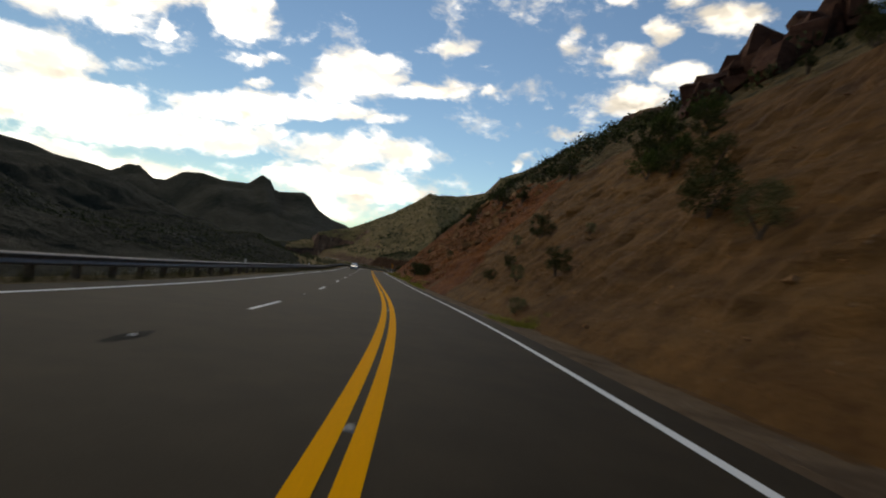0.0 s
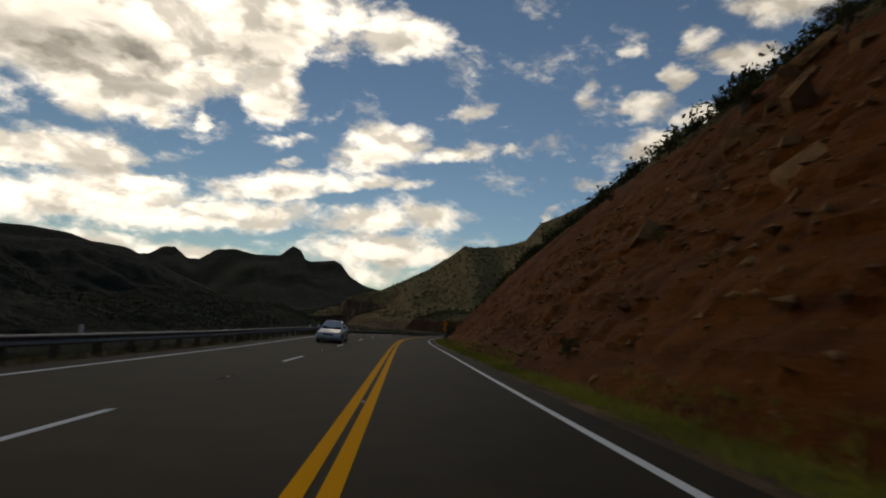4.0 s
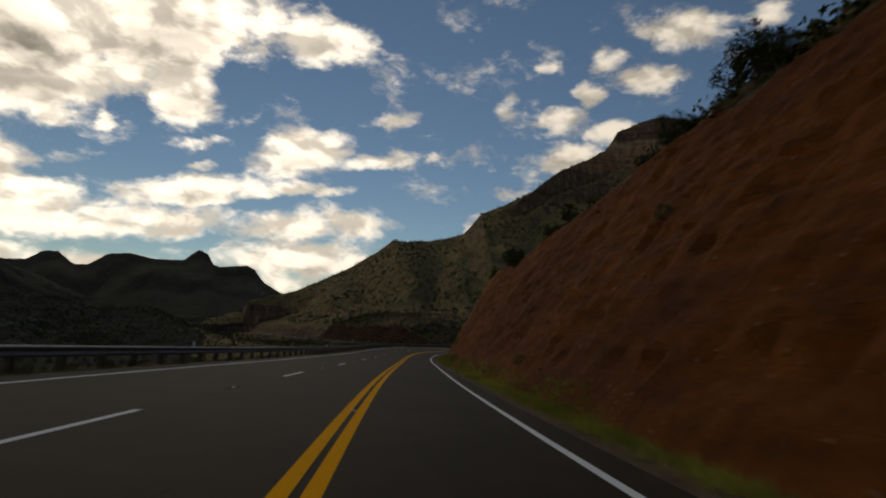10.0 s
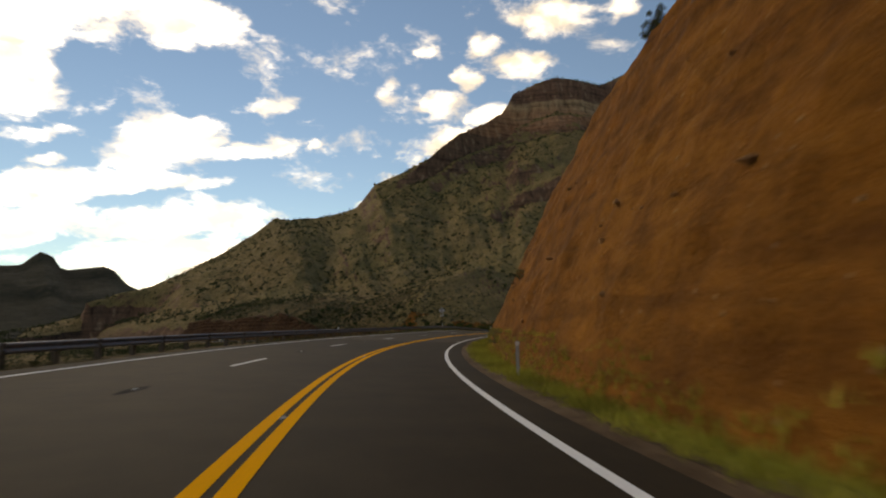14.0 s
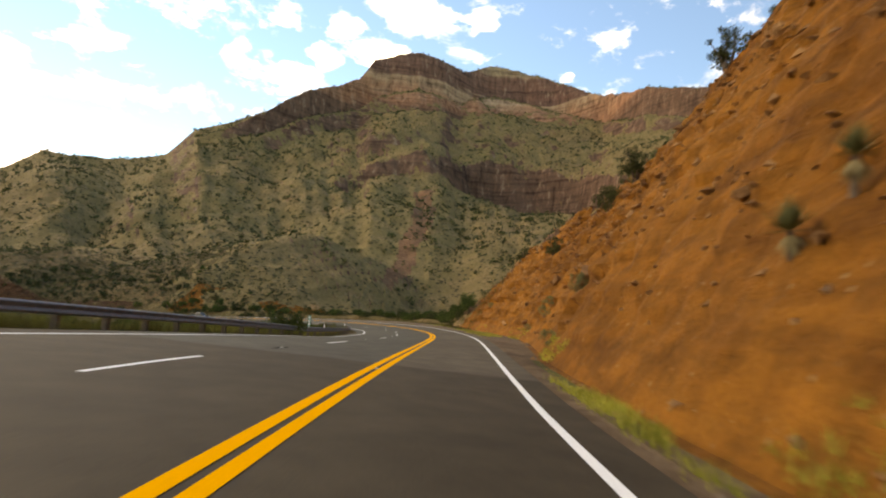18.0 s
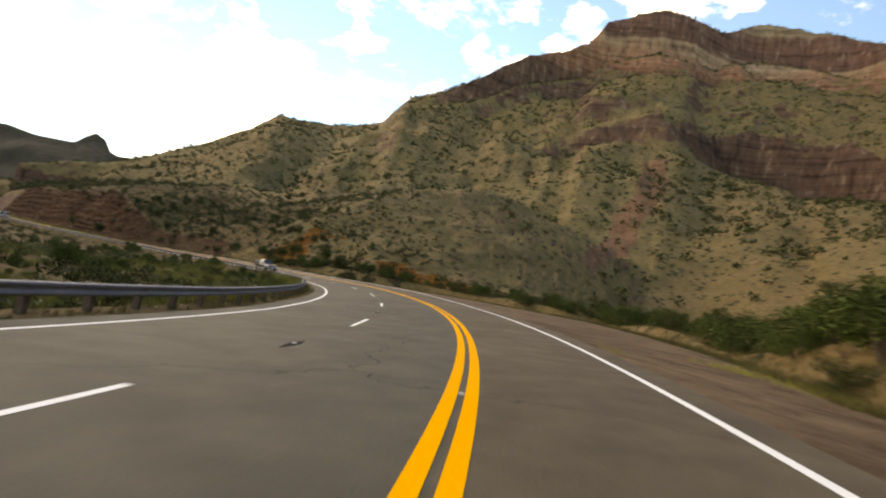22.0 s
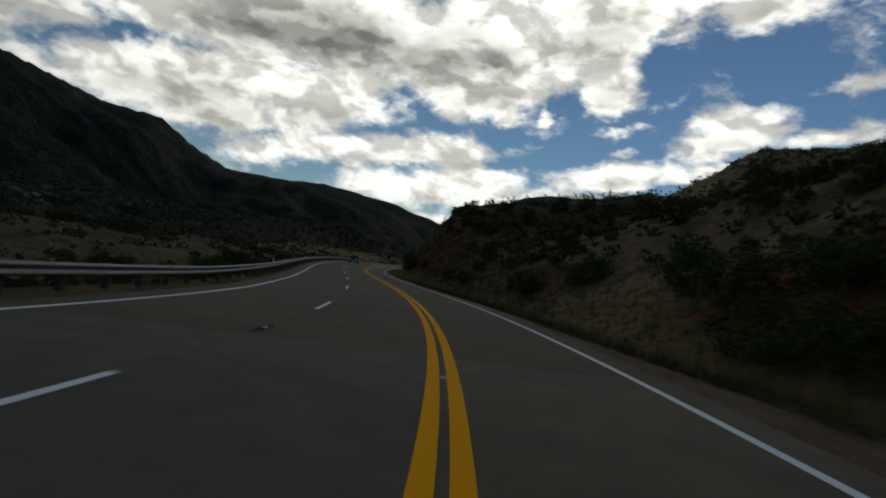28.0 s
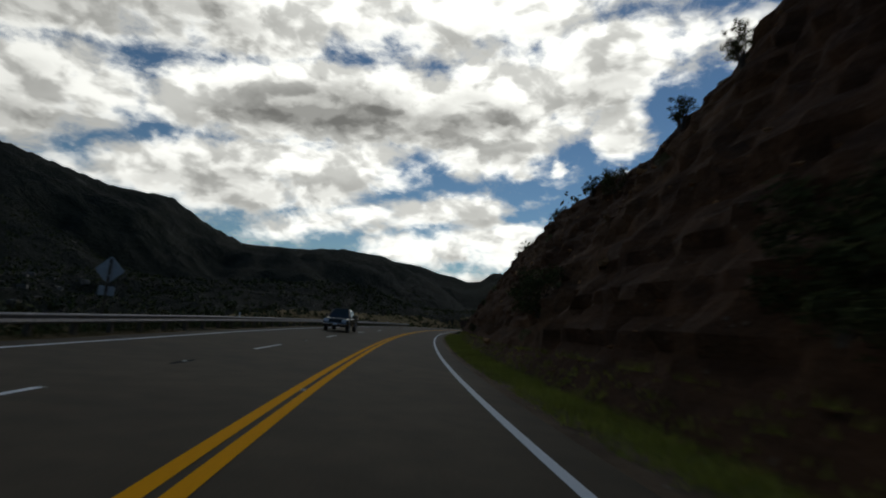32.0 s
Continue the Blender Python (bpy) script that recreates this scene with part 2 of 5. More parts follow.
def mix(nd, ln, fac, a, b, mode="MIX"):
    n = nd.new("ShaderNodeMix")
    n.data_type, n.blend_type = "RGBA", mode
    for sock, v in ((n.inputs[0], fac), (n.inputs[6], a), (n.inputs[7], b)):
        if isinstance(v, (int, float)):
            sock.default_value = v
        elif isinstance(v, tuple):
            sock.default_value = (*v, 1) if len(v) == 3 else v
        else:
            ln.new(v, sock)
    return n.outputs[2]


def calc(nd, ln, op, a, b=0.0):
    n = nd.new("ShaderNodeMath")
    n.operation = op
    for i, v in enumerate((a, b)):
        if isinstance(v, (int, float)):
            n.inputs[i].default_value = v
        else:
            ln.new(v, n.inputs[i])
    return n.outputs[0]


def between(nd, ln, v, a, b, lo=0.0, hi=1.0):
    n = nd.new("ShaderNodeMapRange")
    n.interpolation_type = "SMOOTHSTEP"
    ln.new(v, n.inputs[0])
    for i, x in enumerate((a, b, lo, hi)):
        n.inputs[i + 1].default_value = x
    return n.outputs[0]


def bump(nd, ln, bsdf, height, strength, dist):
    n = nd.new("ShaderNodeBump")
    n.inputs["Strength"].default_value, n.inputs["Distance"].default_value = strength, dist
    ln.new(height, n.inputs["Height"])
    ln.new(n.outputs[0], bsdf.inputs["Normal"])


def place(nd):
    return nd.new("ShaderNodeNewGeometry").outputs["Position"]


def plain(name, col, rough=0.6, metal=0.0, spread=0.12, scale=6.0, gloss=0.5):
    """Paint, metal or plastic with faint dirt."""
    m, nd, ln, b = nodes_of(name)
    n = tex(nd, ln, "Noise", scale, place(nd), Detail=6.0)
    ln.new(ramp(nd, ln, n.outputs["Fac"], [(0.3, tuple(c * (1 - spread) for c in col)), (0.7, tuple(min(1, c * (1 + spread)) for c in col))]), b.inputs["Base Color"])
    b.inputs["Roughness"].default_value, b.inputs["Metallic"].default_value = rough, metal
    b.inputs["Specular IOR Level"].default_value = gloss
    return m


def asphalt(name, light, hue=(1.0, 0.86, 0.62)):
    m, nd, ln, b = nodes_of(name)
    p = place(nd)
    big, fine = tex(nd, ln, "Noise", 0.22, p, Detail=5.0), tex(nd, ln, "Noise", 55.0, p, Detail=3.0)
    mid = tex(nd, ln, "Noise", 1.3, p, Detail=6.0)
    c = ramp(nd, ln, big.outputs["Fac"], [(0.3, tuple(0.87 * light * v for v in hue)), (0.7, tuple(1.2 * light * v for v in hue))])
    c = mix(nd, ln, 0.5, c, ramp(nd, ln, mid.outputs["Fac"], [(0.35, (0.65, 0.65, 0.65)), (0.65, (1.2, 1.2, 1.2))]), "MULTIPLY")
    c = mix(nd, ln, 0.55, c, ramp(nd, ln, fine.outputs["Fac"], [(0.3, (0.55, 0.55, 0.55)), (0.7, (1.4, 1.4, 1.4))]), "MULTIPLY")
    warp = tex(nd, ln, "Noise", 0.8, p, Detail=5.0)
    vm = nd.new("ShaderNodeVectorMath")
    vm.operation = "MULTIPLY_ADD"
    ln.new(warp.outputs["Color"], vm.inputs[0])
    vm.inputs[1].default_value = (2.2, 2.2, 0)
    ln.new(p, vm.inputs[2])
    cr = tex(nd, ln, "Voronoi", 0.10, vm.outputs[0])
    cr.feature = "DISTANCE_TO_EDGE"
    line = between(nd, ln, cr.outputs["Distance"], 0.0, 0.0028, 1.0, 0.0)
    gate = between(nd, ln, tex(nd, ln, "Noise", 0.06, p).outputs["Fac"], 0.5, 0.6)
    crack = calc(nd, ln, "MULTIPLY", line, gate)
    ln.new(mix(nd, ln, crack, c, (0.012, 0.011, 0.010)), b.inputs["Base Color"])
    b.inputs["Roughness"].default_value = 0.82
    b.inputs["Specular IOR Level"].default_value = 0.12
    bump(nd, ln, b, calc(nd, ln, "SUBTRACT", fine.outputs["Fac"], calc(nd, ln, "MULTIPLY", crack, 2.0)), 0.35, 0.006)
    return m


def paint(name, col, wear):
    m, nd, ln, b = nodes_of(name)
    p = place(nd)
    n, f = tex(nd, ln, "Noise", 1.2, p, Detail=8.0, Roughness=0.7), tex(nd, ln, "Noise", 40.0, p, Detail=4.0)
    worn = between(nd, ln, calc(nd, ln, "ADD", n.outputs["Fac"], calc(nd, ln, "MULTIPLY", f.outputs["Fac"], 0.5)), wear, wear + 0.12)
    c = mix(nd, ln, 0.4, col, ramp(nd, ln, f.outputs["Fac"], [(0.3, (0.7, 0.7, 0.7)), (0.7, (1.1, 1.1, 1.1))]), "MULTIPLY")
    ln.new(mix(nd, ln, worn, c, (0.06, 0.055, 0.05)), b.inputs["Base Color"])
    b.inputs["Roughness"].default_value = 0.9
    b.inputs["Specular IOR Level"].default_value = 0.06
    bump(nd, ln, b, f.outputs["Fac"], 0.2, 0.003)
    return m


def soil(name, a, b_, dark, rocky):
    """Cut earth: layered, streaked down the face, with stones and hollows."""
    m, nd, ln, b = nodes_of(name)
    p = place(nd)
    big, mid, fine = tex(nd, ln, "Noise", 0.09, p, Detail=4.0), tex(nd, ln, "Noise", 0.9, p, Detail=8.0, Roughness=0.65), tex(nd, ln, "Noise", 9.0, p, Detail=6.0, Roughness=0.7)
    c = ramp(nd, ln, big.outputs["Fac"], [(0.32, a), (0.68, b_)])
    st = nd.new("ShaderNodeMapping")
    st.inputs["Scale"].default_value = (0.25, 0.25, 1.6)
    st.inputs["Rotation"].default_value = (0.12, 0.08, 0)
    ln.new(p, st.inputs[0])
    lay = tex(nd, ln, "Noise", 1.1, st.outputs[0], Detail=5.0)
    c = mix(nd, ln, 0.55, c, ramp(nd, ln, lay.outputs["Fac"], [(0.35, (0.55, 0.5, 0.45)), (0.5, (1, 1, 1)), (0.68, (1.25, 1.2, 1.1))]), "MULTIPLY")
    c = mix(nd, ln, 0.75, c, ramp(nd, ln, mid.outputs["Fac"], [(0.32, (0.42, 0.38, 0.34)), (0.55, (1, 1, 1)), (0.72, (1.25, 1.2, 1.15))]), "MULTIPLY")
    c = mix(nd, ln, 0.5, c, ramp(nd, ln, fine.outputs["Fac"], [(0.3, (0.55, 0.52, 0.5)), (0.7, (1.3, 1.28, 1.25))]), "MULTIPLY")
    v = tex(nd, ln, "Voronoi", 2.6, p)
    stones = calc(nd, ln, "MULTIPLY", between(nd, ln, v.outputs["Distance"], 0.10, 0.2, 1.0, 0.0), between(nd, ln, mid.outputs["Fac"], 0.5, 0.58))
    c = mix(nd, ln, calc(nd, ln, "MULTIPLY", stones, rocky), c, dark)
    ln.new(c, b.inputs["Base Color"])
    b.inputs["Roughness"].default_value = 0.95
    b.inputs["Specular IOR Level"].default_value = 0.15
    h = calc(nd, ln, "ADD", calc(nd, ln, "MULTIPLY", mid.outputs["Fac"], 1.0), calc(nd, ln, "ADD", calc(nd, ln, "MULTIPLY", fine.outputs["Fac"], 0.25), calc(nd, ln, "MULTIPLY", stones, 0.2)))
    bump(nd, ln, b, h, 0.9, 0.45)
    return m


def hillside(name, tone=1.0):
    """Scrub-covered slopes where the ground lies, bare red rock where it stands up."""
    m, nd, ln, b = nodes_of(name)
    g = nd.new("ShaderNodeNewGeometry")
    p = g.outputs["Position"]
    sx = nd.new("ShaderNodeSeparateXYZ")
    ln.new(g.outputs["True Normal"], sx.inputs[0])
    steep = calc(nd, ln, "SUBTRACT", 1.0, sx.outputs[2])
    big, mid = tex(nd, ln, "Noise", 0.012, p, Detail=6.0), tex(nd, ln, "Noise", 0.09, p, Detail=8.0, Roughness=0.65)
    fine = tex(nd, ln, "Noise", 0.9, p, Detail=7.0, Roughness=0.7)
    scrub = ramp(nd, ln, mid.outputs["Fac"], [(0.28, tuple(tone * c for c in (0.142, 0.108, 0.050))), (0.45, tuple(tone * c for c in (0.182, 0.138, 0.062))), (0.60, tuple(tone * c for c in (0.222, 0.162, 0.078))), (0.74, tuple(tone * c for c in (0.270, 0.165, 0.084)))])
    scrub = mix(nd, ln, 0.6, scrub, ramp(nd, ln, big.outputs["Fac"], [(0.35, (1.0, 0.97, 0.82)), (0.65, (1.15, 0.98, 0.88))]), "MULTIPLY")
    scrub = mix(nd, ln, 0.6, scrub, ramp(nd, ln, fine.outputs["Fac"], [(0.3, (0.55, 0.55, 0.5)), (0.7, (1.25, 1.24, 1.2))]), "MULTIPLY")
    v = tex(nd, ln, "Voronoi", 0.30, p)
    spots = calc(nd, ln, "MULTIPLY", between(nd, ln, v.outputs["Distance"], 0.2, 0.36, 1.0, 0.0), between(nd, ln, fine.outputs["Fac"], 0.4, 0.5))
    scrub = mix(nd, ln, calc(nd, ln, "MULTIPLY", spots, 0.85), scrub, (0.036, 0.040, 0.016))
    v2 = tex(nd, ln, "Voronoi", 0.9, p)
    dots = calc(nd, ln, "MULTIPLY", between(nd, ln, v2.outputs["Distance"], 0.2, 0.34, 1.0, 0.0), between(nd, ln, mid.outputs["Fac"], 0.44, 0.56))
    scrub = mix(nd, ln, calc(nd, ln, "MULTIPLY", dots, 0.6), scrub, (0.055, 0.056, 0.024))
    col = nd.new("ShaderNodeMapping")
    col.inputs["Scale"].default_value = (1, 1, 0.26)
    ln.new(p, col.inputs[0])
    pill = tex(nd, ln, "Noise", 0.15, col.outputs[0], Detail=9.0, Roughness=0.72)
    bed = nd.new("ShaderNodeMapping")
    bed.inputs["Scale"].default_value = (0.1, 0.1, 1)
    ln.new(p, bed.inputs[0])
    beds = tex(nd, ln, "Noise", 0.07, bed.outputs[0], Detail=4.0)
    pz = nd.new("ShaderNodeSeparateXYZ")
    ln.new(p, pz.inputs[0])
    level = calc(nd, ln, "ADD", pz.outputs[2], calc(nd, ln, "MULTIPLY", calc(nd, ln, "SUBTRACT", big.outputs["Fac"], 0.5), 60.0))
    level = calc(nd, ln, "ADD", level, calc(nd, ln, "MULTIPLY", calc(nd, ln, "SUBTRACT", beds.outputs["Fac"], 0.5), 50.0))
    rock = ramp(nd, ln, calc(nd, ln, "DIVIDE", level, 420.0), [(0.53, (0.165, 0.095, 0.062)), (0.60, (0.19, 0.105, 0.066)), (0.64, (0.33, 0.16, 0.09)), (0.70, (0.38, 0.20, 0.115)), (0.755, (0.42, 0.28, 0.17)), (0.775, (0.18, 0.098, 0.07)), (0.89, (0.21, 0.115, 0.08)), (0.95, (0.42, 0.31, 0.175))])
    rock = mix(nd, ln, 0.75, rock, ramp(nd, ln, pill.outputs["Fac"], [(0.36, (0.30, 0.27, 0.26)), (0.47, (0.85, 0.83, 0.82)), (0.55, (1, 1, 1)), (0.68, (1.7, 1.62, 1.5))]), "MULTIPLY")
    strat = nd.new("ShaderNodeMapping")
    strat.inputs["Scale"].default_value = (0.05, 0.05, 1)
    ln.new(p, strat.inputs[0])
    seams = tex(nd, ln, "Noise", 0.22, strat.outputs[0], Detail=6.0, Roughness=0.7)
    rock = mix(nd, ln, 0.8, rock, ramp(nd, ln, seams.outputs["Fac"], [(0.36, (0.45, 0.42, 0.40)), (0.48, (1, 1, 1)), (0.64, (1.3, 1.25, 1.2))]), "MULTIPLY")
    wash = calc(nd, ln, "MULTIPLY", between(nd, ln, pill.outputs["Fac"], 0.54, 0.64), between(nd, ln, mid.outputs["Fac"], 0.46, 0.58))
    rock = mix(nd, ln, calc(nd, ln, "MULTIPLY", wash, 0.65), rock, (0.40, 0.29, 0.19))
    edge = calc(nd, ln, "ADD", steep, calc(nd, ln, "MULTIPLY", calc(nd, ln, "SUBTRACT", fine.outputs["Fac"], 0.5), 0.25))
    shelf = calc(nd, ln, "MULTIPLY", between(nd, ln, level, 255.0, 275.0), between(nd, ln, level, 335.0, 345.0, 1.0, 0.0))
    edge = calc(nd, ln, "ADD", edge, calc(nd, ln, "MULTIPLY", shelf, 0.12))
    bare = between(nd, ln, edge, 0.37, 0.47)
    ln.new(mix(nd, ln, bare, scrub, rock), b.inputs["Base Color"])
    b.inputs["Roughness"].default_value = 0.95
    b.inputs["Specular IOR Level"].default_value = 0.12
    h = calc(nd, ln, "ADD", calc(nd, ln, "MULTIPLY", mid.outputs["Fac"], 4.0), calc(nd, ln, "ADD", fine.outputs["Fac"], calc(nd, ln, "MULTIPLY", pill.outputs["Fac"], 2.0)))
    bump(nd, ln, b, h, 0.8, 1.6)
    return m


def shaded_slopes(name):
    """Far slopes, cloud shade put into their dark colour, with bare pale scars."""
    m, nd, ln, b = nodes_of(name)
    p = place(nd)
    big, mid, fine = tex(nd, ln, "Noise", 0.004, p, Detail=6.0), tex(nd, ln, "Noise", 0.03, p, Detail=8.0, Roughness=0.7), tex(nd, ln, "Noise", 0.25, p, Detail=6.0, Roughness=0.7)
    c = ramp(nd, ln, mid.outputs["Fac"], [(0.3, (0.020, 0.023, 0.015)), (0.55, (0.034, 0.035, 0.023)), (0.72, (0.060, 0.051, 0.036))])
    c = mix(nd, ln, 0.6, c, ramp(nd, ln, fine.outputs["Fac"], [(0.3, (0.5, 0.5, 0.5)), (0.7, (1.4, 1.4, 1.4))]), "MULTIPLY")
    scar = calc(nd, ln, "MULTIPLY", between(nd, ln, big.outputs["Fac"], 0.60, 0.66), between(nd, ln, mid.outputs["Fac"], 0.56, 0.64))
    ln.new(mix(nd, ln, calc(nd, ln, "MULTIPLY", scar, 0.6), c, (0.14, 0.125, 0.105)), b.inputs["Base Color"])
    b.inputs["Roughness"].default_value = 0.95
    b.inputs["Specular IOR Level"].default_value = 0.1
    bump(nd, ln, b, calc(nd, ln, "ADD", calc(nd, ln, "MULTIPLY", mid.outputs["Fac"], 5.0), fine.outputs["Fac"]), 0.9, 4.0)
    return m


def leafage(name, a, b_):
    m, nd, ln, b = nodes_of(name)
    g = nd.new("ShaderNodeNewGeometry")
    c = ramp(nd, ln, g.outputs["Random Per Island"], [(0.1, a), (0.9, b_)])
    n = tex(nd, ln, "Noise", 0.35, g.outputs["Position"], Detail=3.0)
    ln.new(mix(nd, ln, 0.7, c, ramp(nd, ln, n.outputs["Fac"], [(0.35, (0.6, 0.6, 0.55)), (0.65, (1.35, 1.3, 1.2))]), "MULTIPLY"), b.inputs["Base Color"])
    b.inputs["Roughness"].default_value = 0.9
    b.inputs["Specular IOR Level"].default_value = 0.06
    return m


# the older asphalt is worn, and has cloud shade put into its colour too
ASPHALT_OLD_SHADED, ASPHALT_NEW = asphalt("asphalt_worn_shaded", 0.033, (1.0, 0.70, 0.36)), asphalt("asphalt_newer", 0.090, (0.94, 0.85, 0.62))
YELLOW, WHITE = paint("yellow_line_paint", (1.0, 0.42, 0.002), 0.98), paint("white_line_paint", (0.86, 0.86, 0.83), 1.0)
EARTH = soil("orange_earth", (0.21, 0.078, 0.011), (0.31, 0.122, 0.018), (0.38, 0.24, 0.12), 0.6)
SHOULDER = soil("shoulder_gravel", (0.15, 0.10, 0.06), (0.22, 0.15, 0.09), (0.30, 0.26, 0.2), 0.5)
# redder earth, also darkened: the early stretch's cloud shade is put into its colour
RED_SHADED = soil("red_earth_shaded", (0.135, 0.036, 0.003), (0.205, 0.060, 0.005), (0.30, 0.17, 0.10), 0.7)
GRASSY = soil("grassy_soil", (0.10, 0.105, 0.03), (0.16, 0.13, 0.05), (0.20, 0.15, 0.09), 0.4)
DULL = soil("brown_rock_face", (0.078, 0.036, 0.017), (0.115, 0.058, 0.027), (0.22, 0.17, 0.12), 0.5)
HILL = hillside("scrub_and_rock", 1.25)
# toned-down copy of the hillside, shade by the guard rail put into its colour
HILL_SHADED = hillside("scrub_and_rock_shaded", 0.8)
SLOPES_SHADED = shaded_slopes("cloud_shaded_slopes")
ROCK = soil("broken_rock", (0.27, 0.135, 0.055), (0.40, 0.22, 0.10), (0.36, 0.27, 0.19), 0.4)
SCRUB = leafage("scrub_leaves", (0.035, 0.042, 0.014), (0.10, 0.105, 0.04))
GREEN = leafage("bush_leaves", (0.04, 0.06, 0.016), (0.11, 0.14, 0.04))
SHRUB = leafage("shrub_leaves", (0.11, 0.12, 0.055), (0.21, 0.21, 0.10))
SAGE = leafage("sage_leaves", (0.075, 0.078, 0.040), (0.14, 0.135, 0.072))
GRASS = leafage("roadside_grass", (0.22, 0.23, 0.032), (0.48, 0.44, 0.10))
BARK = plain("bark", (0.11, 0.08, 0.055), 0.95, spread=0.4)
STEEL, WOOD = plain("galvanised_steel", (0.20, 0.20, 0.205), 0.6, 0.35, 0.25), plain("weathered_post", (0.11, 0.085, 0.06), 0.9, 0.0, 0.4)

# ---- the lie of the land ----
def lattice(ix, iy, seed):
    v = np.sin(ix * 127.1 + iy * 311.7 + seed * 74.7) * 43758.5453
    return v - np.floor(v)


def vnoise(x, y, seed=0):
    ix, iy = np.floor(x), np.floor(y)
    fx, fy = x - ix, y - iy
    fx, fy = fx * fx * (3 - 2 * fx), fy * fy * (3 - 2 * fy)
    a, b, c, d = lattice(ix, iy, seed), lattice(ix + 1, iy, seed), lattice(ix, iy + 1, seed), lattice(ix + 1, iy + 1, seed)
    return (a * (1 - fx) + b * fx) * (1 - fy) + (c * (1 - fx) + d * fx) * fy


def fbm(x, y, octaves=4, seed=0, gain=0.5):
    t, amp, s = 0.0, 1.0, 0.0
    for o in range(octaves):
        t, s = t + amp * vnoise(x * 2.03 ** o, y * 2.03 ** o, seed + o * 3.7), s + amp
        amp *= gain
    return t / s


def smooth(a, b, x):
    t = np.clip((x - a) / (b - a), 0, 1)
    return t * t * (3 - 2 * t)


HUBX, HUBY, HUBZ = 49.5, 427.0, -13.7
NEAR_AZ = [-180, -150, -120, -95, -75, -58, -55, -53, -47, -42, -39.6, -36.2, -34, -31, -28.3, -25.4, -23.6, -21, -17.8, -13.2, -9.4, -6.1, -3.7, -0.6, 2.1, 6.5, 8.9, 12.5, 16.3, 20, 27, 36, 50, 180]
NEAR_EL = [5, 8, 12, 18, 22, 24.0, 23.4, 23.2, 24.7, 25.6, 26.1, 25.6, 26.9, 27.6, 27.3, 26.4, 24.2, 23.4, 22.6, 20.1, 18.5, 17.2, 14.3, 13.2, 12.7, 12.5, 10.5, 8.1, 6.0, 4.3, 2.8, 1.3, 0, 0]
NEAR_R = [400, 400, 400, 450, 500, 650, 720, 800, 880, 890, 880, 820, 770, 750, 745, 740, 725, 700, 655, 610, 595, 595, 600, 600, 605, 605, 605, 600, 600, 590, 560, 520, 500, 400]
FOOT_AZ = [-180, -120, -90, -70, -55, -45, -30, 0, 10, 20, 30, 50, 180]
FOOT_R = [60, 40, 40, 60, 105, 140, 158, 168, 175, 190, 220, 260, 200]
MID_AZ = [30, 38, 41, 43.5, 47, 52, 56, 59, 62, 66, 70, 76, 85, 110, 150, 180]
MID_EL = [-3, 2.6, 3.8, 4.9, 5.1, 4.6, 4.5, 5.8, 7.7, 7.7, 8.8, 10.4, 10.8, 10.5, 8.6, 7]
MID_R = [1500, 1500, 1500, 1480, 1450, 1420, 1380, 1300, 1245, 1180, 1080, 980, 900, 850, 800, 800]
FAR_AZ = [-30, -10, 8, 13.7, 15.5, 16.6, 17.5, 18.8, 20.2, 20.8, 21.4, 22.2, 22.9, 23.6, 26.3, 28.3, 29.9, 31.2, 32.2, 33.4, 34.4, 35.4, 36.8, 38.2, 40, 42, 45, 50, 60, 90]
FAR_EL = [0, 0.6, 1.2, 2.6, 3.6, 4.9, 5.2, 5.0, 4.8, 5.0, 6.0, 6.4, 5.8, 5.1, 4.95, 5.2, 4.9, 3.7, 3.6, 4.6, 4.5, 3.6, 3.4, 3.8, 4.0, 4.6, 4.8, 4.5, 4.2, 4]
STEPS_Q = [0, 0.10, 0.42, 0.44, 0.79, 0.83, 0.875, 0.89, 0.96, 1.0]
STEPS_Z = [0, 0.075, 0.330, 0.345, 0.69, 0.795, 0.83, 0.965, 0.99, 1.0]


def rise(r, foot, ridge, top, base, form, back=0.4):
    q = np.clip((r - foot) / (ridge - foot), 0, 1)
    return np.where(r <= ridge, base + (top - base) * form(q), top - (r - ridge) * back)


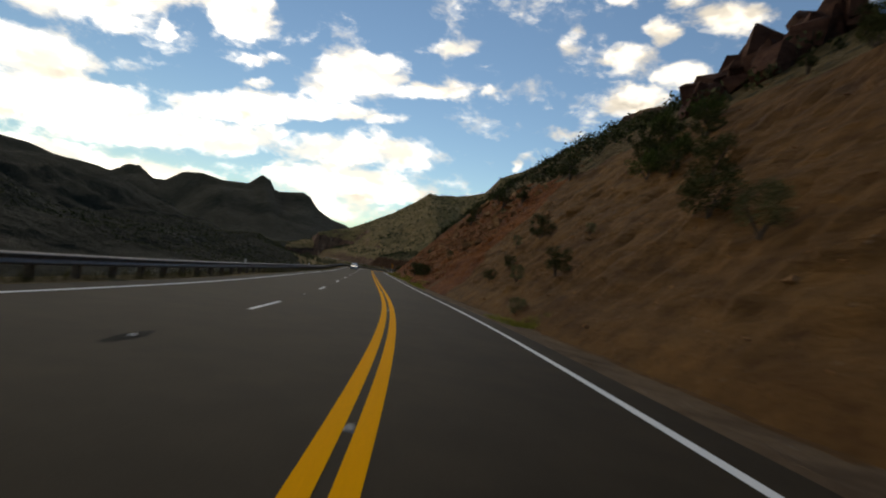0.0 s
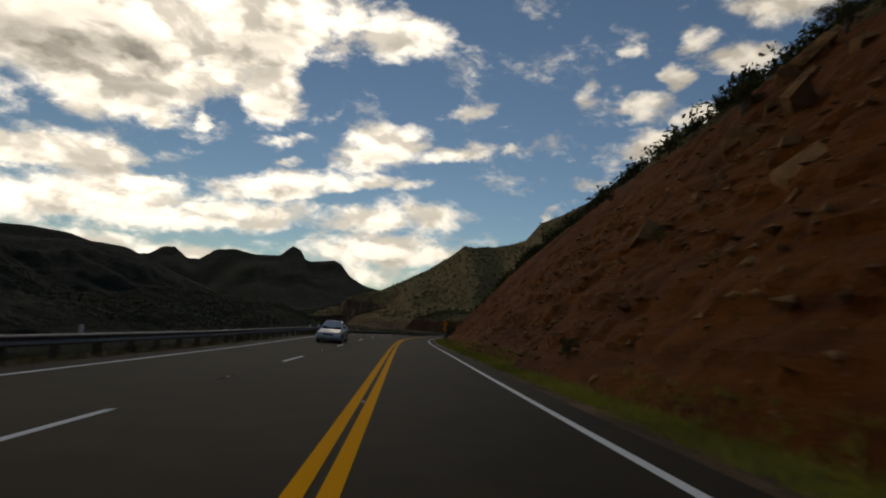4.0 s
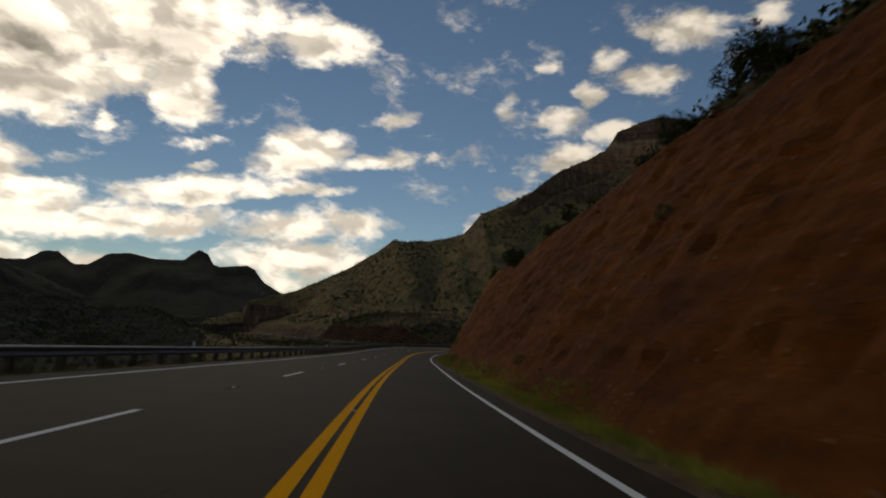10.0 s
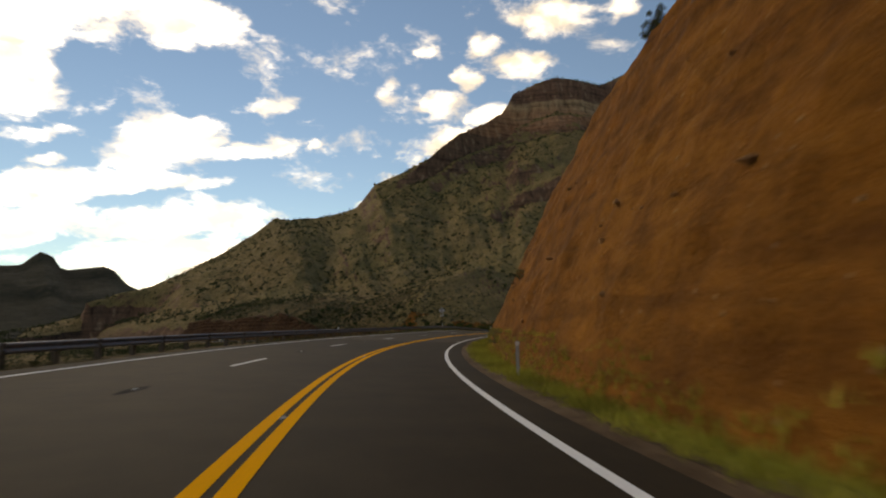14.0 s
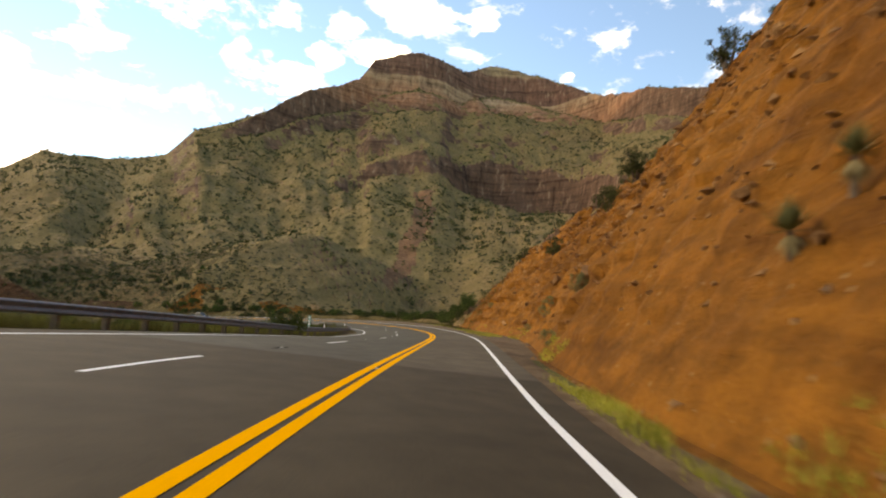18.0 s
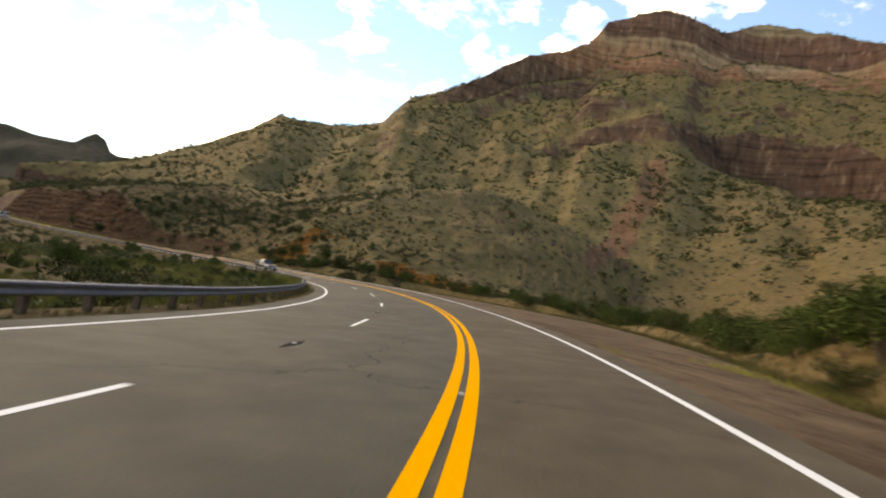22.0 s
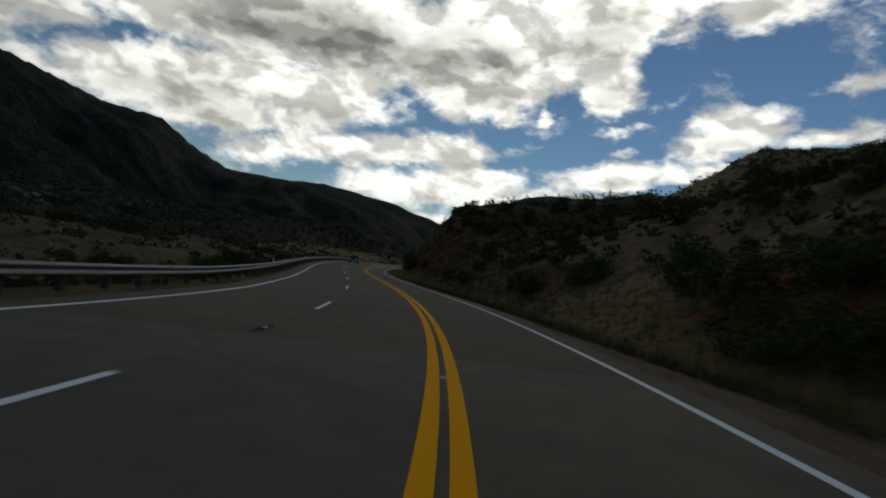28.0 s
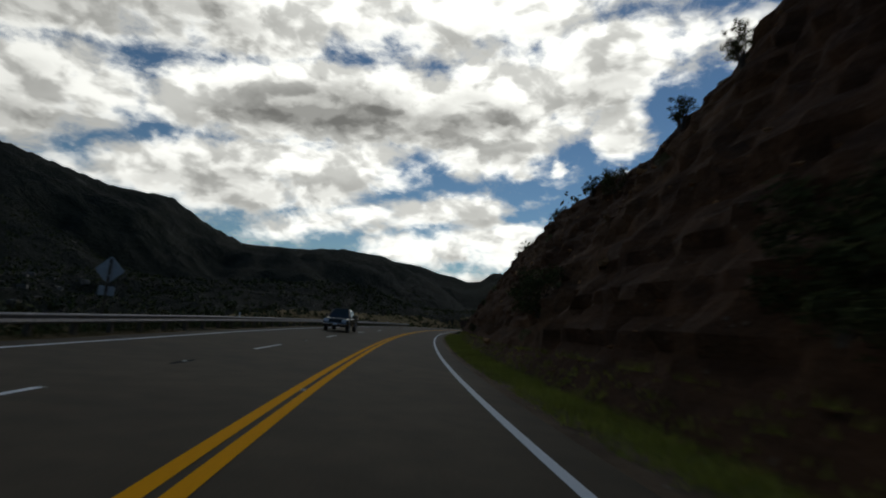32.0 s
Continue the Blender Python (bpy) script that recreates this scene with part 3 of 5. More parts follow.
def hills(x, y):
    """Height of the hills round the bend, apart from the road's own cut."""
    dx, dy = x - HUBX, y - HUBY
    r, az = np.hypot(dx, dy) + 1e-6, np.degrees(np.arctan2(-dx, dy))
    at = lambda a, b: np.interp(az, a, b)
    base = np.interp(az, [-180, -60, 10, 25, 45, 180], [-15, -16, -17, -23, -35, -35])
    wave = fbm(x * 0.011 + 40, y * 0.011, 4, 5) - 0.5
    rugged = fbm(x * 0.045, y * 0.045, 4, 11) - 0.5
    crags = np.abs(fbm(az * 1.9 + 9, r * 0.004 + 3, 3, 12) - 0.5) - 0.12
    foot = at(FOOT_AZ, FOOT_R) * (1 + 0.2 * (fbm(az * 0.12, az * 0, 3, 6) - 0.5))
    ridge, top = at(NEAR_AZ, NEAR_R), HUBZ + at(NEAR_AZ, NEAR_R) * np.tan(np.radians(at(NEAR_AZ, NEAR_EL)))
    mesa = smooth(-5, -15, az)
    band = smooth(-12, -46, az)
    qn = np.clip((r - foot) / (ridge - foot), 0, 1)
    body = np.sin(np.pi * np.clip(qn, 0, 1))
    jag = (wave * 0.09 + rugged * 0.035) * body + crags * 0.014 * (smooth(0.30, 0.40, qn) * (1 - smooth(0.5, 0.6, qn)) + smooth(0.76, 0.86, qn) * (1 - smooth(0.97, 1.0, qn)))
    q = np.clip(qn + jag, 0, 1)
    low = [0, 0.075, 0.255, 0.375, 0.70, 0.775, 0.81, 0.945, 0.985, 1.0]
    stepped = np.interp(q, STEPS_Q, STEPS_Z) * (1 - band) + np.interp(q, STEPS_Q, low) * band
    plainer = np.interp(q, [0, 0.1, 0.55, 0.60, 0.92, 0.96, 1], [0, 0.08, 0.53, 0.575, 0.90, 0.965, 1])
    cap = np.interp(q, STEPS_Q, [0, 0.075, 0.325, 0.345, 0.66, 0.765, 0.79, 0.955, 0.985, 1.0])
    butte = smooth(-22.5, -24.5, az) * (1 - smooth(-35, -38, az))
    stepped = stepped * (1 - butte) + (cap * (1 - band) + np.interp(q, STEPS_Q, low) * band) * butte * 0.6 + cap * butte * 0.4
    form = stepped * mesa + plainer * (1 - mesa)
    z = np.where(r <= ridge, base + (top - base) * form, top - (r - ridge) * 0.3)
    z = z + body * (wave * 17 + rugged * 6)
    gully = np.abs(fbm(az * 0.42 + 3 + wave * 0.8, r * 0.0025, 2, 15) - 0.5)
    z = z - 2 * body * np.exp(-(gully / 0.10) ** 2)
    z = z - 13 * body * np.exp(-((az - 0.5 - 5 * (1 - qn) + 4 * wave) / 2.6) ** 2)
    z = z + (fbm(x * 0.055, y * 0.055, 3, 7) - 0.5) * 5 * smooth(0, 0.1, qn)
    mr = at(MID_AZ, MID_R)
    mt = HUBZ + mr * np.tan(np.radians(at(MID_AZ, MID_EL)))
    mq = np.clip((r - mr * 0.42) / (mr * 0.58), 0, 1)
    mid = rise(r, mr * 0.42, mr, mt, base - 4, lambda t: np.interp(t, [0, 0.3, 0.45, 0.5, 0.8, 0.86, 1], [0, 0.22, 0.36, 0.46, 0.76, 0.88, 1]))
    mid = mid + np.sin(np.pi * mq) * ((fbm(x * 0.006, y * 0.006, 5, 21) - 0.5) * 70 + wave * 60)
    fr = np.interp(az, [8, 27, 37, 60], [2600, 2800, 4000, 4100])
    ft = HUBZ + fr * np.tan(np.radians(at(FAR_AZ, FAR_EL) + 0.3))
    fq = np.clip((r - fr * 0.6) / (fr * 0.4), 0, 1)
    far = rise(r, fr * 0.6, fr, ft, base - 6, lambda t: np.interp(t, [0, 0.4, 0.5, 0.85, 0.9, 1], [0, 0.3, 0.46, 0.8, 0.93, 1]))
    far = far + np.sin(np.pi * fq) * ((fbm(x * 0.003, y * 0.003, 5, 31) - 0.5) * 120)
    floor = base + (fbm(x * 0.015, y * 0.015, 4, 41) - 0.5) * 10 * smooth(20, 90, r)
    return np.maximum(np.maximum(z, floor), np.maximum(mid, far))


def along(x, y):
    """Distance along the road and offset to its right for places in the plan."""
    sh = x.shape
    x, y = x.ravel(), y.ravel()
    s, u = np.empty_like(x), np.empty_like(x)
    cs, sn = np.cos(PSI), np.sin(PSI)
    for i in range(0, len(x), 20000):
        a, b = x[i:i + 20000], y[i:i + 20000]
        k = ((a[:, None] - CX[None, ::4]) ** 2 + (b[:, None] - CY[None, ::4]) ** 2).argmin(1) * 4
        lx, ly = a - CX[k], b - CY[k]
        s[i:i + 20000] = SG[k] + (-sn[k] * lx + cs[k] * ly)
        u[i:i + 20000] = cs[k] * lx + sn[k] * ly
        end = (k == 0) | (k >= (len(SG) - 1) // 4 * 4)
        away = np.hypot(lx, ly)
        u[i:i + 20000] = np.where(end & (away > 60), np.where(u[i:i + 20000] < 0, -away, away), u[i:i + 20000])
    return s.reshape(sh), u.reshape(sh)


CUT_S = [-40, 60, 120, 180, 240, 265, 300, 340, 380, 410, 440, 460, 475, 490, 520, 550, 565, 590, 620, 635, 650, 667, 680, 700, 980]
TOE = [5.6, 5.7, 5.8, 5.8, 5.4, 5.2, 5.2, 5.4, 5.0, 5.4, 8.0, 8.6, 10.5, 16, 27, 20, 9, 6.2, 6.2, 6.4, 6, 6, 6, 6, 6]
FACE = [1.05, 1.05, 1.1, 1.1, 1.15, 1.45, 1.95, 2.1, 1.9, 1.6, 1.55, 1.5, 1.3, 0.8, 0.6, 0.6, 0.6, 0.7, 0.6, 1.1, 1.65, 1.74, 1.4, 1.65, 1.4]
CREST = [14, 15, 20, 17.5, 16.5, 14, 12, 10.8, 13, 17.5, 15, 12.0, 3, 0.2, 0, 0, 0.5, 2.6, 3.3, 4.1, 9, 15.1, 14.6, 13, 13]
BEYOND = [0.85, 0.9, 0.95, 0.95, 0.95, 0.85, 0.7, 0.65, 0.75, 0.9, 0.65, 0.45, 0.2, 0.1, 0, 0, 0.4, 0.78, 0.62, 0.5, 0.39, 0.3, 0.4, 0.38, 0.4]
LEFT_S = [-40, 200, 380, 430, 520, 600, 660, 980]
LEFT_DROP = [5, 7, 8, 2.2, 2.0, 2.2, 3.5, 6]


def land(x, y, s, u):
    """Height of the ground beside the road, from the cut to the hills."""
    f = lambda a: np.interp(s, CUT_S, a)
    edge = on_road(s, np.clip(u, -8.6, 4.2))[..., 2]
    toe, slope, crest, beyond = f(TOE), f(FACE), f(CREST), f(BEYOND)
    crest = crest * (0.8 + 0.4 * fbm(s * 0.06, s * 0 + 2, 3, 3))
    v = np.maximum(u - toe, 0)
    wide = crest / slope
    over = np.maximum(v - wide, 0)
    cut = np.minimum(v, wide) * slope + beyond * 60 * (1 - np.exp(-over / 60))
    cut = cut + (fbm(x * 0.15, y * 0.15, 4, 13) - 0.5) * np.minimum(over, 8) * 0.35
    cut = cut * (1 - smooth(100, 240, u))
    hl = hills(x, y)
    natural = np.minimum(hl - edge, np.interp(s, [480, 520, 560, 590, 700], [1.0, 0.75, 0.7, 0.42, 0.46]) * v * (0.75 + 0.5 * fbm(x * 0.03, y * 0.03, 3, 83)) + 0.8 * np.maximum(v - 45, 0))
    ditch = -0.10 * smooth(4.2, 4.8, u) * (1 - smooth(0, 0.8, v)) + 0.06 * (fbm(x * 0.9, y * 0.9, 3, 17) - 0.4) * smooth(4.1, 5, u)
    right = edge + np.maximum(cut, natural) + ditch
    left_off = np.maximum(-u - 9.3, 0)
    drop = np.interp(s, LEFT_S, LEFT_DROP)
    verge = edge - 0.06 - drop * (1 - np.exp(-left_off * 0.45 / drop)) + (fbm(x * 0.1, y * 0.1, 4, 19) - 0.5) * np.minimum(left_off, 12) * 0.3
    verge = verge + 3.0 * np.exp(-((s - 655) / 38) ** 2) * smooth(11, 24, -u) * (1 - smooth(38, 62, -u))
    w = smooth(26, 120, -u)
    left = verge * (1 - w) + hl * w
    return np.where(u > 0, right, left)


def sheet(name, P, mat, skip=None, smooth_it=True):
    """A mesh from a grid of places, rows by columns."""
    n, m = P.shape[:2]
    i = np.arange(n * m).reshape(n, m)
    F = np.stack([i[:-1, :-1], i[:-1, 1:], i[1:, 1:], i[1:, :-1]], -1).reshape(-1, 4)
    me = bpy.data.meshes.new(name)
    me.from_pydata(P.reshape(-1, 3).tolist(), [], F.tolist())
    me.materials.append(mat)
    if smooth_it:
        me.shade_smooth()
    return new(name, me)


def structure(ob, label, category):
    return tagged(ob, label, category, kind="structure")


# the ground: rings about the bend, out to the horizon
az = np.radians(np.r_[np.arange(-80, 112, 0.3), np.arange(112, 280.1, 1.5)])
rad = np.r_[np.linspace(2, 40, 10), np.linspace(46, 150, 20), np.arange(154, 960, 4.2), np.geomspace(965, 4600, 80)]
A, Rr = np.meshgrid(az, rad, indexing="ij")
gx, gy = HUBX - np.sin(A) * Rr, HUBY + np.cos(A) * Rr
gs, gu = along(gx, gy)
gz = land(gx, gy, gs, gu)
gz = gz - 3.0 * (1 - smooth(34, 52, np.abs(gu)))
ground = sheet("ground", np.stack([gx, gy, gz], -1), HILL)
ground.data.materials.append(SLOPES_SHADED)
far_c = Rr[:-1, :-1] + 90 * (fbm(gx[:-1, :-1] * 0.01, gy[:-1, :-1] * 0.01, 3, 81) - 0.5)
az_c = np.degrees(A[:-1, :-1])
# left and far slopes take the dark colour that stands for cloud shade
in_shade = ((az_c > 24) & (far_c > np.interp(az_c, [24, 40, 60, 110], [780, 330, 170, 150]))) | (far_c > 980)
which = in_shade.astype(np.int32)
ground.data.materials.append(soil("red_scree", (0.17, 0.088, 0.046), (0.25, 0.135, 0.07), (0.26, 0.17, 0.12), 0.5))
ground.data.materials.append(soil("pale_cliff", (0.24, 0.18, 0.13), (0.34, 0.27, 0.205), (0.2, 0.13, 0.09), 0.5))
r_c, n_c = Rr[:-1, :-1], fbm(gx[:-1, :-1] * 0.12, gy[:-1, :-1] * 0.12, 2, 85)
slide = np.interp(r_c, [168, 185, 209, 255, 300, 350], [-26.8, -28.6, -29.8, -31.6, -32.4, -32.2])
which = np.where((r_c > 168) & (r_c < 355) & (np.abs(az_c - slide) < 0.4 + 1.8 * n_c), 2, which)
which = np.where((r_c > 385) & (r_c < 440) & (np.abs(az_c + 48.6) < 2.6 * n_c - 0.4), 3, which)
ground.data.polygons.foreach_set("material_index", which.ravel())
structure(ground, "dry scrub and red rock hills of a canyon", "hills")

# the slope to the right of the road, with its cut
ss = np.arange(-21, 760, 0.6)
off = np.r_[-1.0, -0.6, -0.3, np.arange(0, 9, 0.24), 9.3, 9.7, 10.2, 10.8, 11.5, 12.4, np.geomspace(13.5, 62, 20)]
S2 = np.repeat(ss[:, None], len(off) + 2, 1)
toe2 = np.interp(S2[:, 2:], CUT_S, TOE)
U2 = np.concatenate([np.full((len(ss), 1), 3.9), np.full((len(ss), 1), 4.25), np.maximum(toe2 + off[None, :], 4.3 + 0.05 * np.arange(len(off))[None, :])], 1)
Q = on_road(S2, U2)
qz = land(Q[..., 0], Q[..., 1], S2, U2)
h = qz - on_road(S2, np.full_like(U2, 4.2))[..., 2]
bare = smooth(0.3, 1.5, h) * np.interp(S2, [470, 488, 600, 640], [1, 0, 0, 1])
rough = (fbm(S2 * 0.5 + h * 0.03, h * 0.35, 4, 23, 0.6) - 0.5) * 1.0 + (fbm(S2 * 1.1 + h * 0.2, h * 1.0, 4, 29, 0.65) - 0.5) * 0.8 + np.interp(S2, [200, 260], [0.4, 0.1])
ledge = (np.abs(((h * 0.55 + 1.5 * fbm(S2 * 0.08, h * 0.2, 3, 37)) % 1) - 0.5) - 0.25) * 0.3
crag = np.interp(S2, [50, 75, 125, 150, 390, 410, 470, 480, 640, 660], [0.6, 2.2, 2.2, 0.9, 0.6, 1.9, 1.9, 0.6, 0.6, 1.8])
push = (rough + ledge * crag) * bare * np.interp(S2, [-20, 240, 300, 380, 420], [1.0, 1.0, 0.5, 0.6, 1.5])
push = push * (1 - smooth(35, 58, U2))
Q2 = on_road(S2, U2 + push)
Q2[..., 2] = qz
Q2[:, 0, 2] = on_road(S2[:, 0], U2[:, 0])[..., 2] - 0.03
Q2[:, 1, 2] = on_road(S2[:, 1], U2[:, 1])[..., 2] - 0.02
bank = sheet("cut_bank", Q2, EARTH, smooth_it=False)
bank.data.materials.append(HILL)
bank.data.materials.append(SHOULDER)
bank.data.materials.append(DULL)
bank.data.materials.append(RED_SHADED)
bank.data.materials.append(GRASSY)
bank.data.materials.append(HILL_SHADED)
bank.data.materials.append(soil("brown_earth", (0.13, 0.062, 0.018), (0.19, 0.098, 0.030), (0.24, 0.17, 0.11), 0.6))
slope_of = np.gradient(qz, axis=1) / np.maximum(np.gradient(U2, axis=1), 0.02)
cellh, cells, cellu = h[:-1, :-1].ravel(), S2[:-1, :-1].ravel(), U2[:-1, :-1].ravel()
toe_c = np.interp(cells, CUT_S, TOE)
over_c = (cellu - toe_c) - np.interp(cells, CUT_S, CREST) / np.interp(cells, CUT_S, FACE)
edge_n = (fbm(cells * 0.2, cellu * 0.3, 3, 51) - 0.5) * 5
# index 4, the earth with cloud shade in its colour, covers the early stretch
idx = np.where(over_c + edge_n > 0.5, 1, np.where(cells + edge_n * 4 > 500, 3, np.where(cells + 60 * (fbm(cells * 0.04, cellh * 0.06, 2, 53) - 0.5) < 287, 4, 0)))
idx = np.where((cells + edge_n > 470) & (cells < 600) & (cellu > toe_c - 0.5 + edge_n * 0.3), 1, idx)
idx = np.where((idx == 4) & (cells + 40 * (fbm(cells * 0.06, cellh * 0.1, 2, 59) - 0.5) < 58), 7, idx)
# the first and last crests take the darkened hillside copy
idx = np.where((idx == 1) & ((cells + edge_n * 5 > 596) | (cells + edge_n * 5 < 320)), 6, idx)
scar = (cells > 508) & (cells < 588) & (cellu > toe_c + 1.5) & (cellu < toe_c + 15) & (fbm(cells * 0.07, cellu * 0.09, 3, 57) > 0.55)
idx = np.where(scar, 0, idx)
idx = np.where((cellu < toe_c - 0.4 + edge_n * 0.12), np.where((cellu > 4.6 + edge_n * 0.06) & (((cells > 60) & (cells < 410)) | (cells > 640)), 5, 2), idx)
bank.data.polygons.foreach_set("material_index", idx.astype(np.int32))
structure(bank, "orange earth road cut with ledges and loose stone", "road cut")

# the verge to the left, falling to the canyon
lo = -np.r_[7.7, 8.2, 8.7, 9.2, 9.8, 10.6, 11.6, 12.8, 14.2, np.geomspace(16, 62, 22)]
S3, U3 = np.meshgrid(np.arange(-21, 900, 1.5), lo, indexing="ij")
V = on_road(S3, U3)
V[..., 2] = land(V[..., 0], V[..., 1], S3, U3)
V[:, 0, 2] = on_road(S3[:, 0], U3[:, 0])[..., 2] - 0.03
verge = sheet("verge", V, HILL_SHADED)
structure(verge, "dry grassy verge falling away below the guard rail", "verge")

# ---- road and lines ----
def ribbon(name, a, b, lift, s, mat):
    return sheet(name, on_road(s[:, None], np.array([a, (a + b) / 2, b])[None, :], lift), mat, smooth_it=False)


JOINT = 402.0
ASPHALT_MID = asphalt("asphalt_worn_mid", 0.062, (1.0, 0.76, 0.46))
# no joint at 352: the painted cloud shade of the worn asphalt ends there
road = ribbon("road", -7.8, 3.95, 0.0, np.arange(-21, 353, 1.0), ASPHALT_OLD_SHADED)
structure(road, "worn asphalt road with fine cracks, darkened for cloud shade", "road")
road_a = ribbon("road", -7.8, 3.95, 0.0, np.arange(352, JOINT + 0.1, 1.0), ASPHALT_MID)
structure(road_a, "brownish worn asphalt road before a joint", "road")
road_b = ribbon("road", -7.8, 0.0, 0.0, np.arange(JOINT, 581, 1.0), ASPHALT_NEW)
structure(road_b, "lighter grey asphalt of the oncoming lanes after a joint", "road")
road_d = ribbon("road", 0.0, 3.95, 0.0, np.arange(JOINT, 581, 1.0), asphalt("asphalt_browned", 0.102, (1.0, 0.79, 0.52)))
structure(road_d, "brownish worn asphalt of the single uphill lane", "road")
# added change of surface: shade of the last stretch put into darker asphalt
road_c = ribbon("road", -7.8, 3.95, 0.0, np.arange(580, 940, 1.0), asphalt("asphalt_shaded", 0.076, (1.0, 0.74, 0.44)))
structure(road_c, "asphalt road leading down the canyon, shade put into its colour", "road")
whole = np.arange(-21, 940, 1.0)
for a, b in ((-0.22, -0.047), (0.047, 0.22)):
    tagged(ribbon("yellow_line", a, b, 0.006, whole, YELLOW), "thick solid yellow centre line", "road marking", "double yellow line", "structure")
for a in (3.243, -6.878):
    tagged(ribbon("edge_line", a - 0.075, a + 0.075, 0.006, whole, WHITE), "solid white edge line", "road marking", "edge lines", "structure")
for k in range(0, 66):
    s = -0.487 + 13.655 * k + np.linspace(0, 3.41, 5)
    tagged(ribbon("lane_dash", -3.23 - 0.06, -3.23 + 0.06, 0.006, s, WHITE), "white dash between the oncoming lanes", "road marking", "lane dashes", "structure")

# ---- things ----
def link(name, me, parent=None, label=""):
    ob = new(name, me)
    ob.parent = parent
    if label:
        ob["label"] = label
    return ob


def part(name, bm, material, parent=None, label="", smooth_it=False):
    """Links a bmesh as one mesh object under a thing or a part."""
    me = bpy.data.meshes.new(name)
    bm.to_mesh(me)
    bm.free()
    me.materials.append(material)
    if smooth_it:
        me.shade_smooth()
    return link(name, me, parent, label)


def box(bm, a, b, bevel=0.0):
    """A box between two corners, with its edges eased."""
    m = Matrix.Translation([(p + q) / 2 for p, q in zip(a, b)]) @ Matrix.Diagonal([abs(q - p) for p, q in zip(a, b)] + [1])
    v = bmesh.ops.create_cube(bm, size=1, matrix=m)["verts"]
    if bevel:
        bmesh.ops.bevel(bm, geom=list({e for x in v for e in x.link_edges}), offset=bevel, segments=1, affect="EDGES")
    return bm


def tube(bm, a, b, ra, rb=None, seg=10):
    a, b = Vector(a), Vector(b)
    rb = ra if rb is None else rb
    m = Matrix.Translation((a + b) / 2) @ (b - a).to_track_quat("Z", "Y").to_matrix().to_4x4()
    bmesh.ops.create_cone(bm, cap_ends=True, segments=seg, radius1=ra, radius2=rb, depth=(b - a).length, matrix=m)
    return bm


def frame_at(s, u, lift=0.0):
    """The pose of something that stands beside the road and faces along it."""
    p = on_road(s, u)
    x, y = float(p[..., 0]), float(p[..., 1])
    return Matrix.Translation((x, y, float(p[..., 2]) + lift)) @ Matrix.Rotation(float(np.interp(s, SG, PSI)), 4, "Z")


def ground_at(s, u):
    p = on_road(np.array([s]), np.array([u]))
    return float(p[0, 0]), float(p[0, 1]), float(land(p[:, 0], p[:, 1], np.array([s]), np.array([u]))[0])


# guard rail: straight beams 4 m long between posts, in stretches
def beam_mesh():
    prof = [(-0.0, -0.155), (0.03, -0.15), (0.075, -0.115), (0.08, -0.085), (0.03, -0.03), (0.0, 0.0), (0.03, 0.03), (0.08, 0.085), (0.075, 0.115), (0.03, 0.15), (0.0, 0.155)]
    bm = bmesh.new()
    rows = []
    for y in (0.0, 4.06):
        rows.append([[bm.verts.new((x - t, y, z)) for x, z in prof] for t in (0.0, 0.012)])
    for i in range(len(prof) - 1):
        for t in (0, 1):
            q = [rows[0][t][i], rows[1][t][i], rows[1][t][i + 1], rows[0][t][i + 1]]
            bm.faces.new(q if t == 0 else q[::-1])
    for i in (0, len(prof) - 1):
        bm.faces.new([rows[0][0][i], rows[0][1][i], rows[1][1][i], rows[1][0][i]])
    me = bpy.data.meshes.new("rail_beam")
    bm.to_mesh(me)
    bm.free()
    me.materials.append(STEEL)
    me.shade_smooth()
    return me


def solid_mesh(name, bm, mat):
    me = bpy.data.meshes.new(name)
    bm.to_mesh(me)
    bm.free()
    me.materials.append(mat)
    return me


BEAM = beam_mesh()
POST = solid_mesh("post", box(bmesh.new(), (-0.09, -0.08, -0.9), (0.09, 0.08, 0.62), 0.012), WOOD)
BLOCK = solid_mesh("spacer_block", box(bmesh.new(), (0.0, -0.075, 0.30), (0.13, 0.075, 0.62), 0.01), WOOD)
RAIL_U, RAIL_Z = -8.62, 0.47
stretch = None
for i in range(0, 200):
    s = -18 + 4.0 * i
    if i % 28 == 0:
        stretch = tagged(new("guard_rail"), "galvanised steel guard rail on dark wooden posts", "guard rail", "guard rail stretches")
        stretch.matrix_world = frame_at(s, RAIL_U)
        inv = stretch.matrix_world.inverted()
    a, b = on_road(s, RAIL_U), on_road(s + 4.0, RAIL_U)
    beam = link("rail_beam", BEAM, stretch)
    d = Vector(b) - Vector(a)
    beam.matrix_local = inv @ Matrix.Translation(Vector(a) + Vector((0, 0, RAIL_Z))) @ d.to_track_quat("Y", "Z").to_matrix().to_4x4()
    for k in (0.0, 2.0):
        m = frame_at(s + k + 0.1, RAIL_U - 0.14)
        for nm, me in (("post", POST), ("spacer_block", BLOCK)):
            link(nm, me, stretch).matrix_local = inv @ m
    if i % 9 == 4:
        bm = box(bmesh.new(), (-0.05, -0.01, 0.62), (0.05, 0.01, 0.86), 0.004)
        part("reflector_plate", bm, WHITE, stretch, "white reflector plate").matrix_local = inv @ frame_at(s + 1.1, RAIL_U - 0.1)

